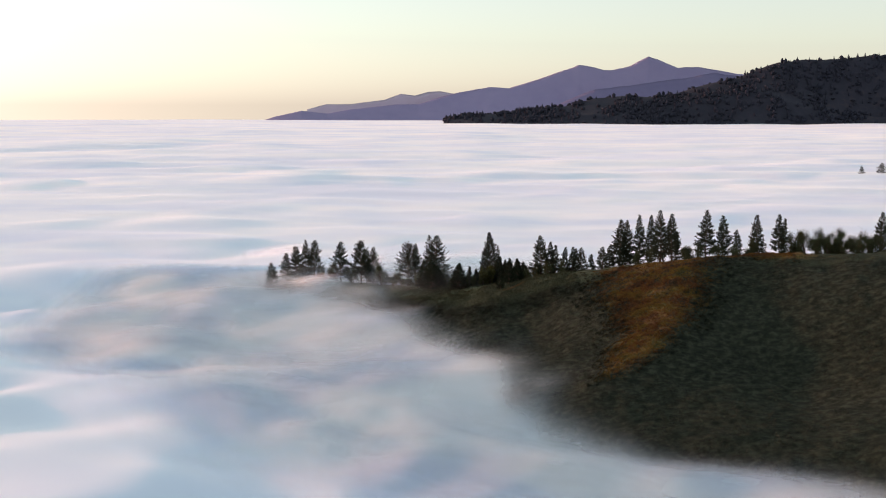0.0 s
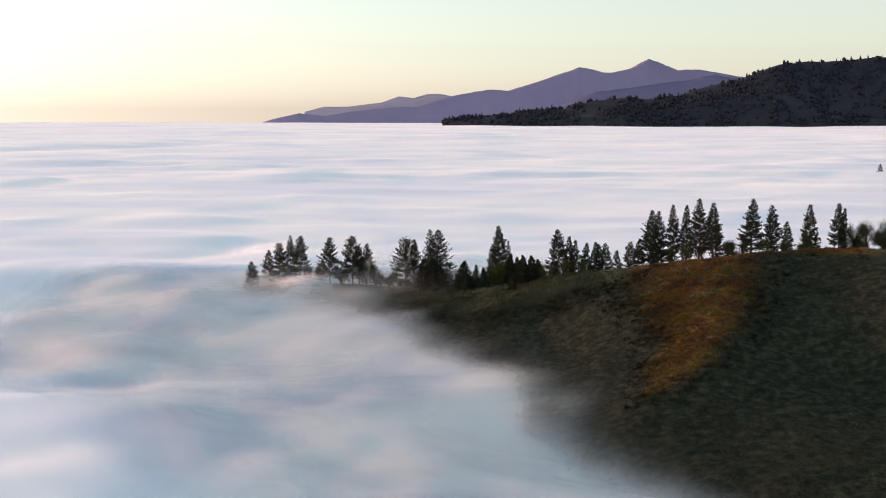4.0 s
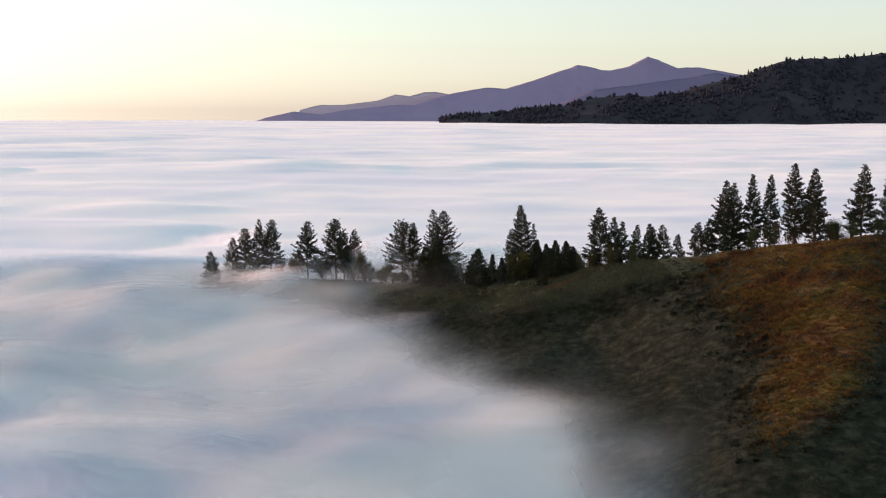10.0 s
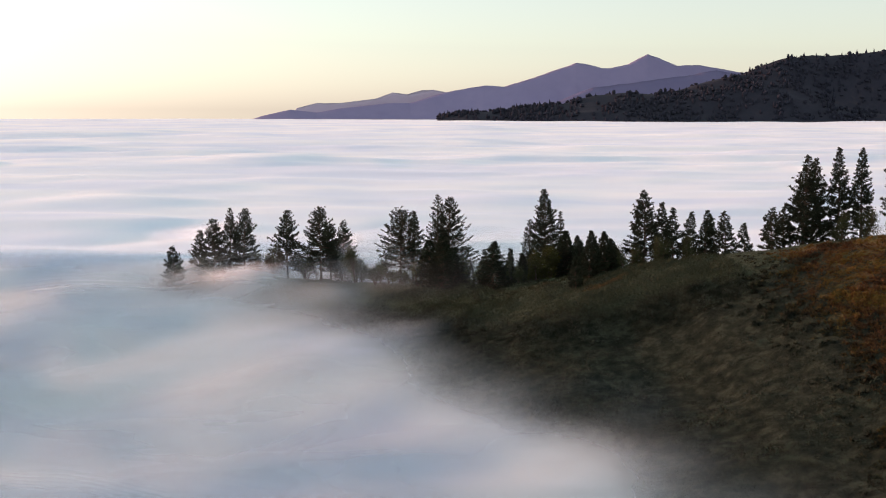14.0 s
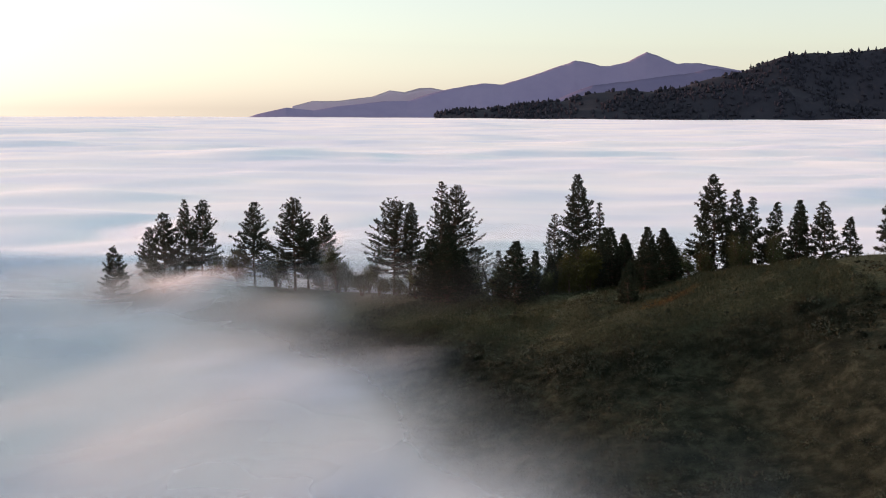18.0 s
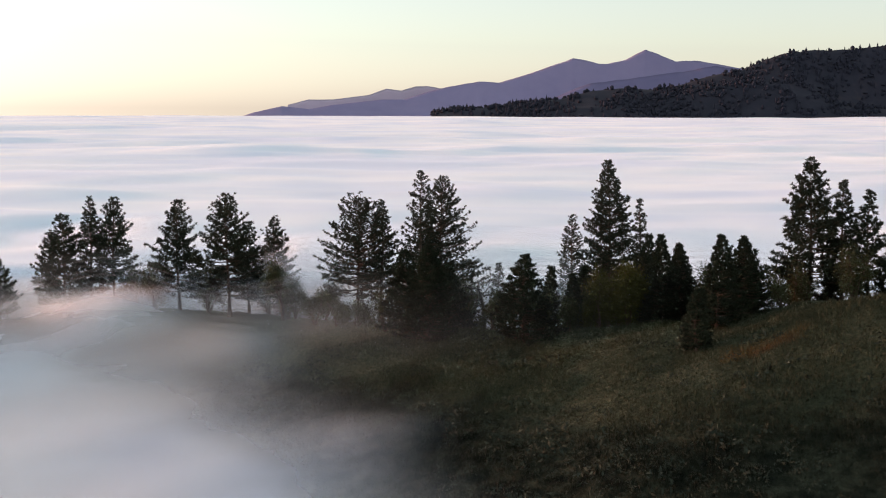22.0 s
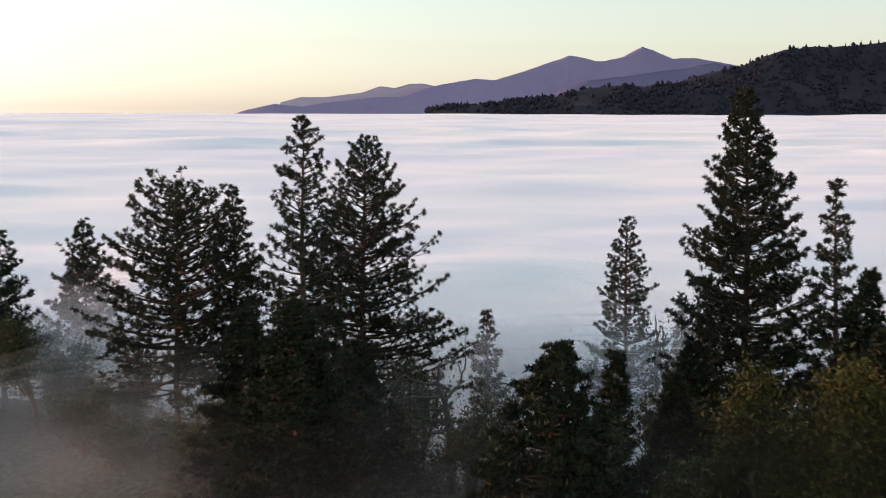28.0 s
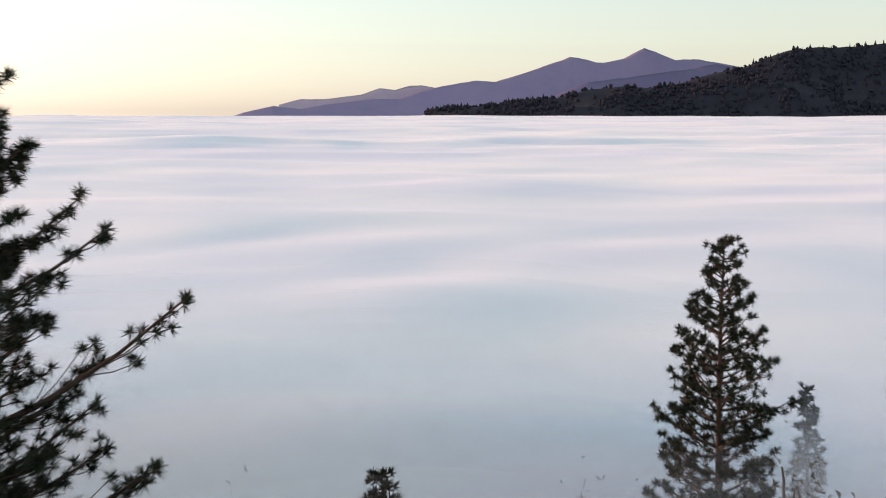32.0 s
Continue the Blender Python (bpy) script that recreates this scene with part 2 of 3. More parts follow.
def grass_material(name, dry_shift):
    """Hillside grass: grey-green, with dry orange-gold patches on the spur that runs down from the crest."""
    m, nodes, links, bsdf = material(name)
    geo = nodes.new("ShaderNodeNewGeometry")
    pos = geo.outputs["Position"]
    big, mid, fine = noise_node(nodes, links, 0.07, 4, 0.6, pos), noise_node(nodes, links, 0.7, 4, 0.65, pos), noise_node(nodes, links, 3.5, 5, 0.65, pos)
    green = ramp_node(nodes, links, mid.outputs[0], [(0.34, (0.010, 0.013, 0.009)), (0.5, (0.024, 0.028, 0.018)), (0.66, (0.052, 0.057, 0.037))])
    hue, tone = noise_node(nodes, links, 0.16, 3, 0.6, pos), nodes.new("ShaderNodeMix")
    links.new(hue.outputs[0], tone.inputs[2])
    links.new(fine.outputs[0], tone.inputs[3])
    tone.inputs[0].default_value = 0.45
    dry = ramp_node(nodes, links, tone.outputs[0], [(0.36, (0.040, 0.044, 0.016)), (0.43, (0.11, 0.050, 0.027)), (0.49, (0.18, 0.086, 0.030)), (0.55, (0.22, 0.135, 0.030)), (0.62, (0.10, 0.095, 0.034))])
    att = nodes.new("ShaderNodeAttribute")
    att.attribute_name = "dryness"
    add, mul, mottle = nodes.new("ShaderNodeMath"), nodes.new("ShaderNodeMapRange"), nodes.new("ShaderNodeMix")
    add.operation = "ADD"
    mottle.inputs[0].default_value = 0.55
    links.new(big.outputs[0], mottle.inputs[2])
    links.new(mid.outputs[0], mottle.inputs[3])
    links.new(att.outputs["Fac"], add.inputs[0])
    links.new(mottle.outputs[0], add.inputs[1])
    mul.inputs[1].default_value, mul.inputs[2].default_value = 0.88 - dry_shift, 1.2 - dry_shift
    links.new(add.outputs[0], mul.inputs[0])
    mix = nodes.new("ShaderNodeMix")
    mix.data_type = "RGBA"
    links.new(mul.outputs[0], mix.inputs[0])
    lush, crest, verdure = ramp_node(nodes, links, fine.outputs[0], [(0.32, (0.036, 0.043, 0.024)), (0.52, (0.070, 0.078, 0.045)), (0.7, (0.12, 0.12, 0.074))]), nodes.new("ShaderNodeAttribute"), nodes.new("ShaderNodeMix")
    crest.attribute_name, verdure.data_type = "lushness", "RGBA"
    links.new(crest.outputs["Fac"], verdure.inputs[0])
    links.new(green.outputs[0], verdure.inputs[6])
    links.new(lush.outputs[0], verdure.inputs[7])
    links.new(verdure.outputs[2], mix.inputs[6])
    links.new(dry.outputs[0], mix.inputs[7])
    links.new(mix.outputs[2], bsdf.inputs["Base Color"])
    bsdf.inputs["Roughness"].default_value, bsdf.inputs["Specular IOR Level"].default_value = 0.95, 0.1
    bump_node(nodes, links, bsdf, fine.outputs[0], 1.0, 0.4)
    return m


M_GRASS, M_BLADE = grass_material("hillside", 0.0), grass_material("grass_blades", 0.05)

# ---- the hill: a grassy spur that runs down into the fog ----
CREST_X = (-90, -60, -38, -23, -10, 4, 16, 26, 45, 66, 88, 130, 220)
CREST_Y = (360, 352, 344, 334, 322, 305, 293, 283, 275, 268, 256, 240, 215)
CREST_Z = (-9, -3, 0.9, 1.9, 3.1, 4.8, 7.8, 11.2, 14.8, 18.0, 20.0, 23.0, 26.0)


# where the fog's edge lies against the hill's flank, and how high it stands there
EDGE_Y = (165, 175, 181, 192, 207, 223, 237, 251, 263, 275, 290, 305, 318, 340)
EDGE_X = (72, 60, 45, 31, 23, 27, 27, 19, 9, 3, -3, -13, -22, -40)
EDGE_Z = (-1.8, -2.2, -2.6, -2.6, -1.1, 0.6, 1.3, 0.8, 1.4, 2.0, 2.0, 1.3, 1.7, 1.8)


def ground_z(x, y):
    x, y = np.asarray(x, float), np.asarray(y, float)
    yc, zc = np.interp(x, CREST_X, CREST_Y), np.interp(x, CREST_X, CREST_Z)
    d = yc - y
    front, back = np.maximum(d, 0), np.maximum(-d, 0)
    deep, front = front, front - 0.3 * np.maximum(front - 45, 0)
    z = zc - (0.12 + 0.11 * ramp(x, 4, 30)) * front ** 2 / (front + 10) - 0.31 * back ** 2 / (back + 9)
    # the spur below the crest, the gully beside it, and the bowl on its far side
    along = np.clip((262 - y) / 62, 0, 1)
    spur_x = 58 - 32 * along + 2.5 * np.sin(y / 7.0) * along
    z = z + 2.4 * np.exp(-((x - spur_x) / 9) ** 2) * ramp(y, 185, 215) * (1 - ramp(y, 258, 275))
    z = z - 3.2 * np.exp(-((x - 22) / 9) ** 2 - ((y - 258) / 15) ** 2)
    z = z - 4.5 * np.exp(-((x - 66) / 16) ** 2 - ((y - 210) / 30) ** 2)
    z = z - 16 * ramp(deep, 88, 165) - 9 * ramp(np.interp(y, EDGE_Y, EDGE_X) - x, 8, 32) * (1 - ramp(y, 285, 325)) * ramp(deep, 12, 40)
    z = z + 1.5 * np.exp(-((x - 14) / 8) ** 2 - ((y - 278) / 8) ** 2)
    z = z + 0.7 * fbm(x / 14, y / 14, 4, 3) + 0.35 * np.abs(fbm(x / 4.5, y / 4.5, 2, 9)) + 0.2 * fbm(x / 2.4, y / 2.4, 2, 19)
    z = np.maximum(z, -30 + 3 * fbm(x / 200, y / 200, 3, 5))
    # a second knoll that hardly reaches the fog's top
    z = np.maximum(z, 1.5 - 0.0012 * ((x - 335) ** 2 + (y - 905) ** 2))
    return z


def fog_z(x, y):
    """The fog's top: soft billows near by, longer swells far out, where the whole layer lies a little higher."""
    x, y = np.asarray(x, float), np.asarray(y, float)
    r = np.hypot(x, y)
    far = ramp(r, 350, 2600)
    calm = 1 - 0.6 * ramp(r, 3200, 4600)
    wx, wy = x + 16 * fbm(x / 60, y / 60, 2, 15), y + 16 * fbm(x / 60, y / 60, 2, 16)
    puff = lambda s, seed, soft=0.07: 1 - 2.2 * np.sqrt(fbm(wx / s, wy / (s * 0.75), 2, seed) ** 2 + soft)
    lull = 1 - 0.55 * ramp(y, 330, 400) * (1 - ramp(y, 600, 1000))
    hug = (1 - ramp(np.abs(x - np.interp(y, EDGE_Y, EDGE_X)), 10, 42)) * ramp(y, 140, 175) * (1 - ramp(y, 318, 345))
    near = 1 - far
    z = 11.0 * far + 1.2 * ramp(r, 200, 420) * near
    # the swells grow longer with the distance
    z = z - 3.2 * puff(85, 21) * (1 - ramp(r, 500, 1600)) * lull - 3.0 * puff(36, 31) * (1 - ramp(r, 240, 620)) * lull * (1 - 0.5 * hug) - 0.8 * puff(17, 36) * (1 - ramp(r, 150, 330))
    z = z - 2.8 * puff(190, 51) * ramp(r, 350, 900) * (1 - 0.8 * ramp(r, 1500, 3000)) * lull - 3.2 * puff(430, 61) * ramp(r, 900, 1900) * calm
    z = z * (1 - 0.8 * hug) + hug * (np.interp(y, EDGE_Y, EDGE_Z) - 0.4)
    # fog piles up in banks on the saddle
    for bx_, by_, bz_, wide, deep in ((-35, 334, 2.2, 15, 6), (-41, 343, 1.6, 12, 8), (-18.5, 316, 1.4, 9, 4.5), (-4, 288, 0.8, 6, 4)):
        u, v = (x - bx_) * 0.82 + (y - by_) * 0.57, (y - by_) * 0.82 - (x - bx_) * 0.57
        z = z + bz_ * np.exp(-(v / wide) ** 2 - (u / deep) ** 2)
    return z


def shallows(x, y):
    """1 over the hill and its flanks, where the fog is thin and lies in veils; 0 out over the deep fog."""
    spine = ((-62, 352), (-10, 320), (26, 283), (44, 236), (96, 205), (100, 252))
    best = np.full(np.shape(x), 1e9)
    for (ax, ay), (bx_, by_) in zip(spine[:-1], spine[1:]):
        ux, uy = bx_ - ax, by_ - ay
        k = np.clip(((x - ax) * ux + (y - ay) * uy) / (ux * ux + uy * uy), 0, 1)
        best = np.minimum(best, np.hypot(x - ax - k * ux, y - ay - k * uy))
    return (1 - ramp(best, 34, 112)) * (1 - ramp(y, 340, 372))


def axis(fine_a, fine_b, step, reach, grow=1.22):
    mid = np.arange(fine_a, fine_b + step / 2, step)
    out, s = [], step
    p = 0.0
    while p < reach:
        s *= grow
        p += s
        out.append(p)
    out = np.array(out)
    return np.concatenate([fine_a - out[::-1], mid, fine_b + out])


gx, gy = np.meshgrid(axis(-70, 135, 0.8, 5200), axis(160, 365, 0.8, 5200))
gz = ground_z(gx, gy)
gme = mesh_of("ground", np.stack([gx, gy, gz], -1).reshape(-1, 3), grid_faces(*gx.shape), M_GRASS)


def dryness(x, y):
    """Where the grass has dried: on the spur's flank, along the crest above it, and in a few patches."""
    down = np.clip(264 - y, 0, 60)
    spur_x = 47 - 0.0064 * down ** 2
    d = 0.58 * np.exp(-(np.abs(x - spur_x - 1) / (16.5 - 0.21 * down)) ** 2.4) * ramp(y, 204, 222) * (1 - ramp(y, 270, 278))
    yc = np.interp(x, CREST_X, CREST_Y)
    d = np.maximum(d, 0.62 * np.exp(-((yc - y - 1.5) / 5) ** 2) * ramp(x, 28, 42) * (1 - ramp(x, 75, 95)))
    d = np.maximum(d, 0.55 * np.exp(-((x - 17) / 4.5) ** 2 - ((y - 286) / 3.5) ** 2))
    return d


def float_attribute(me, name, values):
    a = me.attributes.new(name, "FLOAT", "POINT")
    a.data.foreach_set("value", np.asarray(values, dtype=np.float32).ravel())


def lushness(x, y):
    """Where soft green grass grows in place of the sage: a strip along the crest, wider on the low saddle."""
    below = np.interp(x, CREST_X, CREST_Y) - y + 5 * fbm(x / 11, y / 11, 3, 71)
    wide = 24 - 16 * ramp(x, 12, 34)
    return 0.85 * (1 - ramp(below, wide * 0.5, wide)) * (1 - 0.5 * ramp(x, 40, 70))


float_attribute(gme, "dryness", dryness(gx, gy))
float_attribute(gme, "lushness", lushness(gx, gy))
ground = tagged(new("ground", gme), "grassy hillside spur with grey-green and dry orange grass", "hillside", kind="structure")

# ---- the sea of fog ----
ang = np.concatenate([np.linspace(-180, -34, 60, endpoint=False), np.linspace(-34, 34, 300, endpoint=False), np.linspace(34, 180, 61)])
rad = 30 * (5300 / 30) ** (np.linspace(0, 1, 400) ** 0.9)
fa, fr = np.meshgrid(np.radians(ang), rad)
fx, fy = fr * np.sin(fa), fr * np.cos(fa) - 60
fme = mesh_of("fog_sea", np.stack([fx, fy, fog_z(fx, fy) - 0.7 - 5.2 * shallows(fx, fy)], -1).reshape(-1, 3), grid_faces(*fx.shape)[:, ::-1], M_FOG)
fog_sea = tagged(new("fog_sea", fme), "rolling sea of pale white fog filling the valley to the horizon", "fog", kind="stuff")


def mist_sheet(name, label, x, y, z, mist, mat=None):
    """One thin layer of mist; only the stretch where there is any."""
    faces = grid_faces(*x.shape)
    some = np.asarray(mist).ravel()[faces].max(axis=1) > 1e-5
    me = mesh_of(name, np.stack([x, y, z], -1).reshape(-1, 3), faces[some], mat or M_VEIL)
    float_attribute(me, "mist", np.clip(mist, 0, 0.65))
    tagged(new(name, me), label, "mist", "mist layers", "stuff")


def roll_and_stretch(x, y):
    return 0.5 * fbm(x / 14, y / 14, 3, 60), 1 + 0.45 * fbm(x / 40, y / 30, 3, 61)


VEILS = 11
vx, vy = np.meshgrid(np.arange(-112, 124, 1.7), np.arange(128, 376, 1.7))
inside = ramp(vx, -112, -90) * (1 - ramp(vx, 104, 122)) * ramp(vy, 128, 150)
vbase, thin, vground = fog_z(vx, vy), shallows(vx, vy), ground_z(vx, vy)
vroll, vstretch = roll_and_stretch(vx, vy)
shore = fbm(vx / 9, vy / 9, 3, 66)                       # wisps along the fog's edge
for i in range(VEILS):
    lift = -4.6 + 6.0 * i / (VEILS - 1)
    vz = vbase + (lift * thin if lift < 0 else lift * vstretch + vroll * min(1, lift)) + 0.05 * i      # the sheets never cross
    wisp = fbm(vx / 24, vy / 17, 4, 80 + i // 3)
    if lift < 0:
        mist = (0.26 - 0.1 * lift) * thin ** 0.7 * np.clip(0.95 + 0.7 * wisp, 0.4, 1.5)
    else:
        mist = 0.22 * math.exp(-lift / 0.6) * thin * np.clip(0.8 + 1.2 * wisp, 0.05, 1.7)
    mist_sheet("fog_veil", "thin drifting layer of translucent mist over the fog", vx, vy, vz, mist * inside * ramp(vz - vground + 0.9 * shore * (lift > -2), 0.1, 3.6 if lift > -2 else 1.6))

# deeper mist in the lee behind the ridge, above those layers
lx, ly = np.meshgrid(np.arange(-50, 61, 2.0), np.arange(322, 376, 2.0))
lmask = ramp(ly, 326, 338) * (1 - ramp(ly, 352, 374)) * ramp(lx, -48, -20) * (1 - ramp(lx, 35, 58))
lroll, lstretch = roll_and_stretch(lx, ly)
for i in range(6):
    lz = fog_z(lx, ly) + 1.8 * lstretch + lroll + 0.8 + 0.6 * i * lstretch
    mist = 0.19 * (1 - i / 6) ** 0.8 * lmask * np.clip(0.8 + 1.1 * fbm(lx / 17, ly / 12, 4, 160 + i), 0.1, 1.6) * ramp(lz - ground_z(lx, ly), 0, 1.5)
    mist_sheet("lee_mist", "pale mist hanging behind the ridge among the trees", lx, ly, lz, mist)

# tilted wisps of mist on the saddle, lit through by the low sun: middle, half length, half height, layers
for bx_, by_, bz_, half, tall, layers in ((-35.0, 335.0, 3.2, 10.0, 1.9, 7), (-56.0, 398.0, 4.0, 15.0, 2.2, 6), (-20.6, 353.5, 6.0, 3.6, 2.2, 6), (-12.0, 349.0, 3.6, 3.0, 1.6, 4)):
    bu, bv = np.meshgrid(np.linspace(-1, 1, 30), np.linspace(-1, 1, 16))
    for i in range(layers):
        back = (i - layers / 2) * 0.9
        swell = 1.1 * fbm(bu * 2, bv * 1.5, 3, 180) + back - 0.5 * tall * bv
        wx_ = bx_ + 0.8 * half * bu - 0.6 * swell
        wy_ = by_ + 0.6 * half * bu + 0.8 * swell
        wz_ = bz_ + tall * bv + 0.1 * tall * bu + 0.5 * fbm(bu * 1.5, bv, 2, 190)
        glow = np.exp(-2.6 * bu ** 2 - 2.6 * bv ** 2) * ramp(1 - np.abs(bu), 0, 0.3) * ramp(1 - np.abs(bv), 0, 0.4)
        mist = 0.18 * glow * np.clip(0.9 + 1.1 * fbm(bu * 2 + i, bv * 1.3, 3, 200 + i), 0, 1.6) * ramp(wz_ - ground_z(wx_, wy_), 0.0, 1.0)
        mist_sheet("mist_wisp", "wisp of mist on the saddle tinted pink by low sun", wx_, wy_, wz_, mist, M_WISP)

# ground mist that creeps over the ridge among the trees
dx, dy = np.meshgrid(np.arange(-60, 36, 1.5), np.arange(270, 361, 1.5))
dground = ground_z(dx, dy)
dmask = np.exp(-((dx + 8) / 26) ** 2) * ramp(dy, 296, 318) * (1 - ramp(dy, 336, 358)) * ramp(dx, -58, -40) * (1 - ramp(dx, 18, 34)) * (1 + 1.7 * ramp(dy, 312, 324))
for i in range(7):
    dz = dground + 0.4 + 0.6 * i * (1 + 0.5 * fbm(dx / 9, dy / 9, 3, 120))
    mist = 0.022 * (1 - 0.1 * i) * dmask * np.clip(0.75 + 1.1 * fbm(dx / 13, dy / 11, 4, 130 + i), 0.05, 1.6)
    mist_sheet("ground_mist", "thin grey mist creeping over the ridge among the trees", dx, dy, dz, mist)

# ---- far ranges ----
def range_mesh(name, xs_px, ys_px, dist, depth, mat, eye_z, seed, rough=0.05, cols=300, rows=25, folds=0.22):
    """A ridge whose crest follows a skyline, given in steps across and up, at a distance; its slopes run down below the fog."""
    px = np.linspace(xs_px[0], xs_px[-1], cols)
    crest = np.interp(px, xs_px, ys_px)
    x = (px - 784) / 2097 * dist
    z = (198 - crest) / 2097 * dist + eye_z
    z = z + rough * np.abs(z - 10) * fbm(x / 60, x * 0, 4, seed)
    v = np.linspace(-1, 1, rows)[:, None]
    xx = np.repeat(x[None], rows, 0) * (1 + v * depth / dist)
    yy = dist + v * depth + 0 * xx
    fall = (np.sqrt(v ** 2 + 0.0004) - 0.02) ** 0.9
    zz = (z[None] + 30) * (1 - fall) - 30
    zz = zz + (z[None] + 20) * folds * fbm(xx / (depth * 1.3) + yy / depth, yy / (depth * 0.9), 3, seed + 7) * (1 - np.abs(1 - 2 * np.minimum(fall, 1))) 
    return mesh_of(name, np.stack([xx, yy, zz], -1).reshape(-1, 3), grid_faces(rows, cols), mat), (xx, yy, zz)


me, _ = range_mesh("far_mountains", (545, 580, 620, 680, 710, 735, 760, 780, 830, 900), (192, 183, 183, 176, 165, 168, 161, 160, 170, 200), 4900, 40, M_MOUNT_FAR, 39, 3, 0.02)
tagged(new("far_mountain", me), "mountain range far off, its pale lilac haze painted on", "mountain", kind="structure")
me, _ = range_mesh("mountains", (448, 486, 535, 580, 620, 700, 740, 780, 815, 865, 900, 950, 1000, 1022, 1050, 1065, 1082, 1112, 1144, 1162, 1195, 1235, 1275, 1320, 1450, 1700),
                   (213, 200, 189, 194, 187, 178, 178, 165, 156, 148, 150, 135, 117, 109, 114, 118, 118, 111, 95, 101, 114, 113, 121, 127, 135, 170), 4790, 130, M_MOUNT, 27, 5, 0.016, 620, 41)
tagged(new("mountain", me), "mountain range with a pointed peak, its purple-grey haze painted on", "mountain", kind="structure")
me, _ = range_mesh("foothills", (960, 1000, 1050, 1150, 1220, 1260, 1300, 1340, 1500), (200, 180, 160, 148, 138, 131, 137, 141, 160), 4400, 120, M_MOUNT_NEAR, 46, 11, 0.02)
tagged(new("foothill", me), "foothill below the mountain range, its dark violet haze painted on", "hill", kind="structure")
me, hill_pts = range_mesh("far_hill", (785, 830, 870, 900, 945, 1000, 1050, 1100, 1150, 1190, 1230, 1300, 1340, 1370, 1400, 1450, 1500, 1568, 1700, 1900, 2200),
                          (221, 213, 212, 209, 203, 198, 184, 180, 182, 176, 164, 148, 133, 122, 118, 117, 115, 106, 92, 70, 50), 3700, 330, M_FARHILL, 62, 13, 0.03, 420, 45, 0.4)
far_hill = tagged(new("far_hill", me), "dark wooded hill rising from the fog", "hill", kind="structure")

# far woods on that hill: small uneven crowns
rng = np.random.default_rng(4)
hx, hy, hz = hill_pts
wv, wf = [], []
ring = np.array([(math.cos(a), math.sin(a)) for a in np.linspace(0, 2 * math.pi, 6, endpoint=False)])
for n in range(5200):
    c = rng.integers(0, hx.shape[1] - 1)
    r = rng.uniform(3, hx.shape[0] * 0.55)
    r0, fr_ = int(r), r - int(r)
    p = np.array([hx[r0, c] * (1 - fr_) + hx[r0 + 1, c] * fr_, hy[r0, c] * (1 - fr_) + hy[r0 + 1, c] * fr_, hz[r0, c] * (1 - fr_) + hz[r0 + 1, c] * fr_])
    p[0] += rng.uniform(-4, 4)
    if fbm(p[:1] / 90, p[1:2] / 90, 3, 77)[0] < -0.12 and rng.random() < 0.85 or p[2] < 0:
        continue
    h, w = rng.uniform(6, 15), rng.uniform(3.5, 7.5)
    pine = rng.random() < 0.3
    b = len(wv)
    for k, (lv, sc) in enumerate(((0.0, 0.6), (0.45, 1.0 if not pine else 0.65), (0.8, 0.75 if not pine else 0.3))):
        s = rng.uniform(0.7, 1.25, 6)
        for q in range(6):
            wv.append((p[0] + ring[q, 0] * w * sc * s[q], p[1] + ring[q, 1] * w * sc * s[q], p[2] - 1 + h * lv))
    wv.append((p[0], p[1], p[2] - 1 + h * (1.25 if pine else 1.0)))
    for k in range(2):
        for q in range(6):
            a0, a1 = b + k * 6 + q, b + k * 6 + (q + 1) % 6
            wf += [(a0, a1, a1 + 6), (a0, a1 + 6, a0 + 6)]
    wf += [(b + 12 + q, b + 12 + (q + 1) % 6, b + 18) for q in range(6)]
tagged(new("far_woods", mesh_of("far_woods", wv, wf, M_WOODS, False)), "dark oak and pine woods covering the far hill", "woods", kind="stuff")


# ---- trees ----
def tubes(lines, sides=3):
    """Verts and faces of tapered tubes; a line is points and their radii."""
    vs, fs, base = [], [], 0
    for pts, rads in lines:
        pts = np.asarray(pts, float)
        n = len(pts)
        t = np.gradient(pts, axis=0)
        t /= np.linalg.norm(t, axis=1)[:, None] + 1e-9
        ref = np.where(np.abs(t[:, 2:3]) > 0.9, np.array([[1.0, 0, 0]]), np.array([[0, 0, 1.0]]))
        u = np.cross(t, ref)
        u /= np.linalg.norm(u, axis=1)[:, None] + 1e-9
        v = np.cross(t, u)
        a = np.linspace(0, 2 * math.pi, sides, endpoint=False)
        ringpts = pts[:, None] + np.asarray(rads)[:, None, None] * (np.cos(a)[None, :, None] * u[:, None] + np.sin(a)[None, :, None] * v[:, None])
        vs.append(ringpts.reshape(-1, 3))
        i = np.arange(n - 1)[:, None] * sides + np.arange(sides)[None]
        j = np.arange(n - 1)[:, None] * sides + (np.arange(sides)[None] + 1) % sides
        fs.append(base + np.stack([i, j, j + sides, i + sides], -1).reshape(-1, 4))
        base += n * sides
    return np.concatenate(vs), np.concatenate(fs)


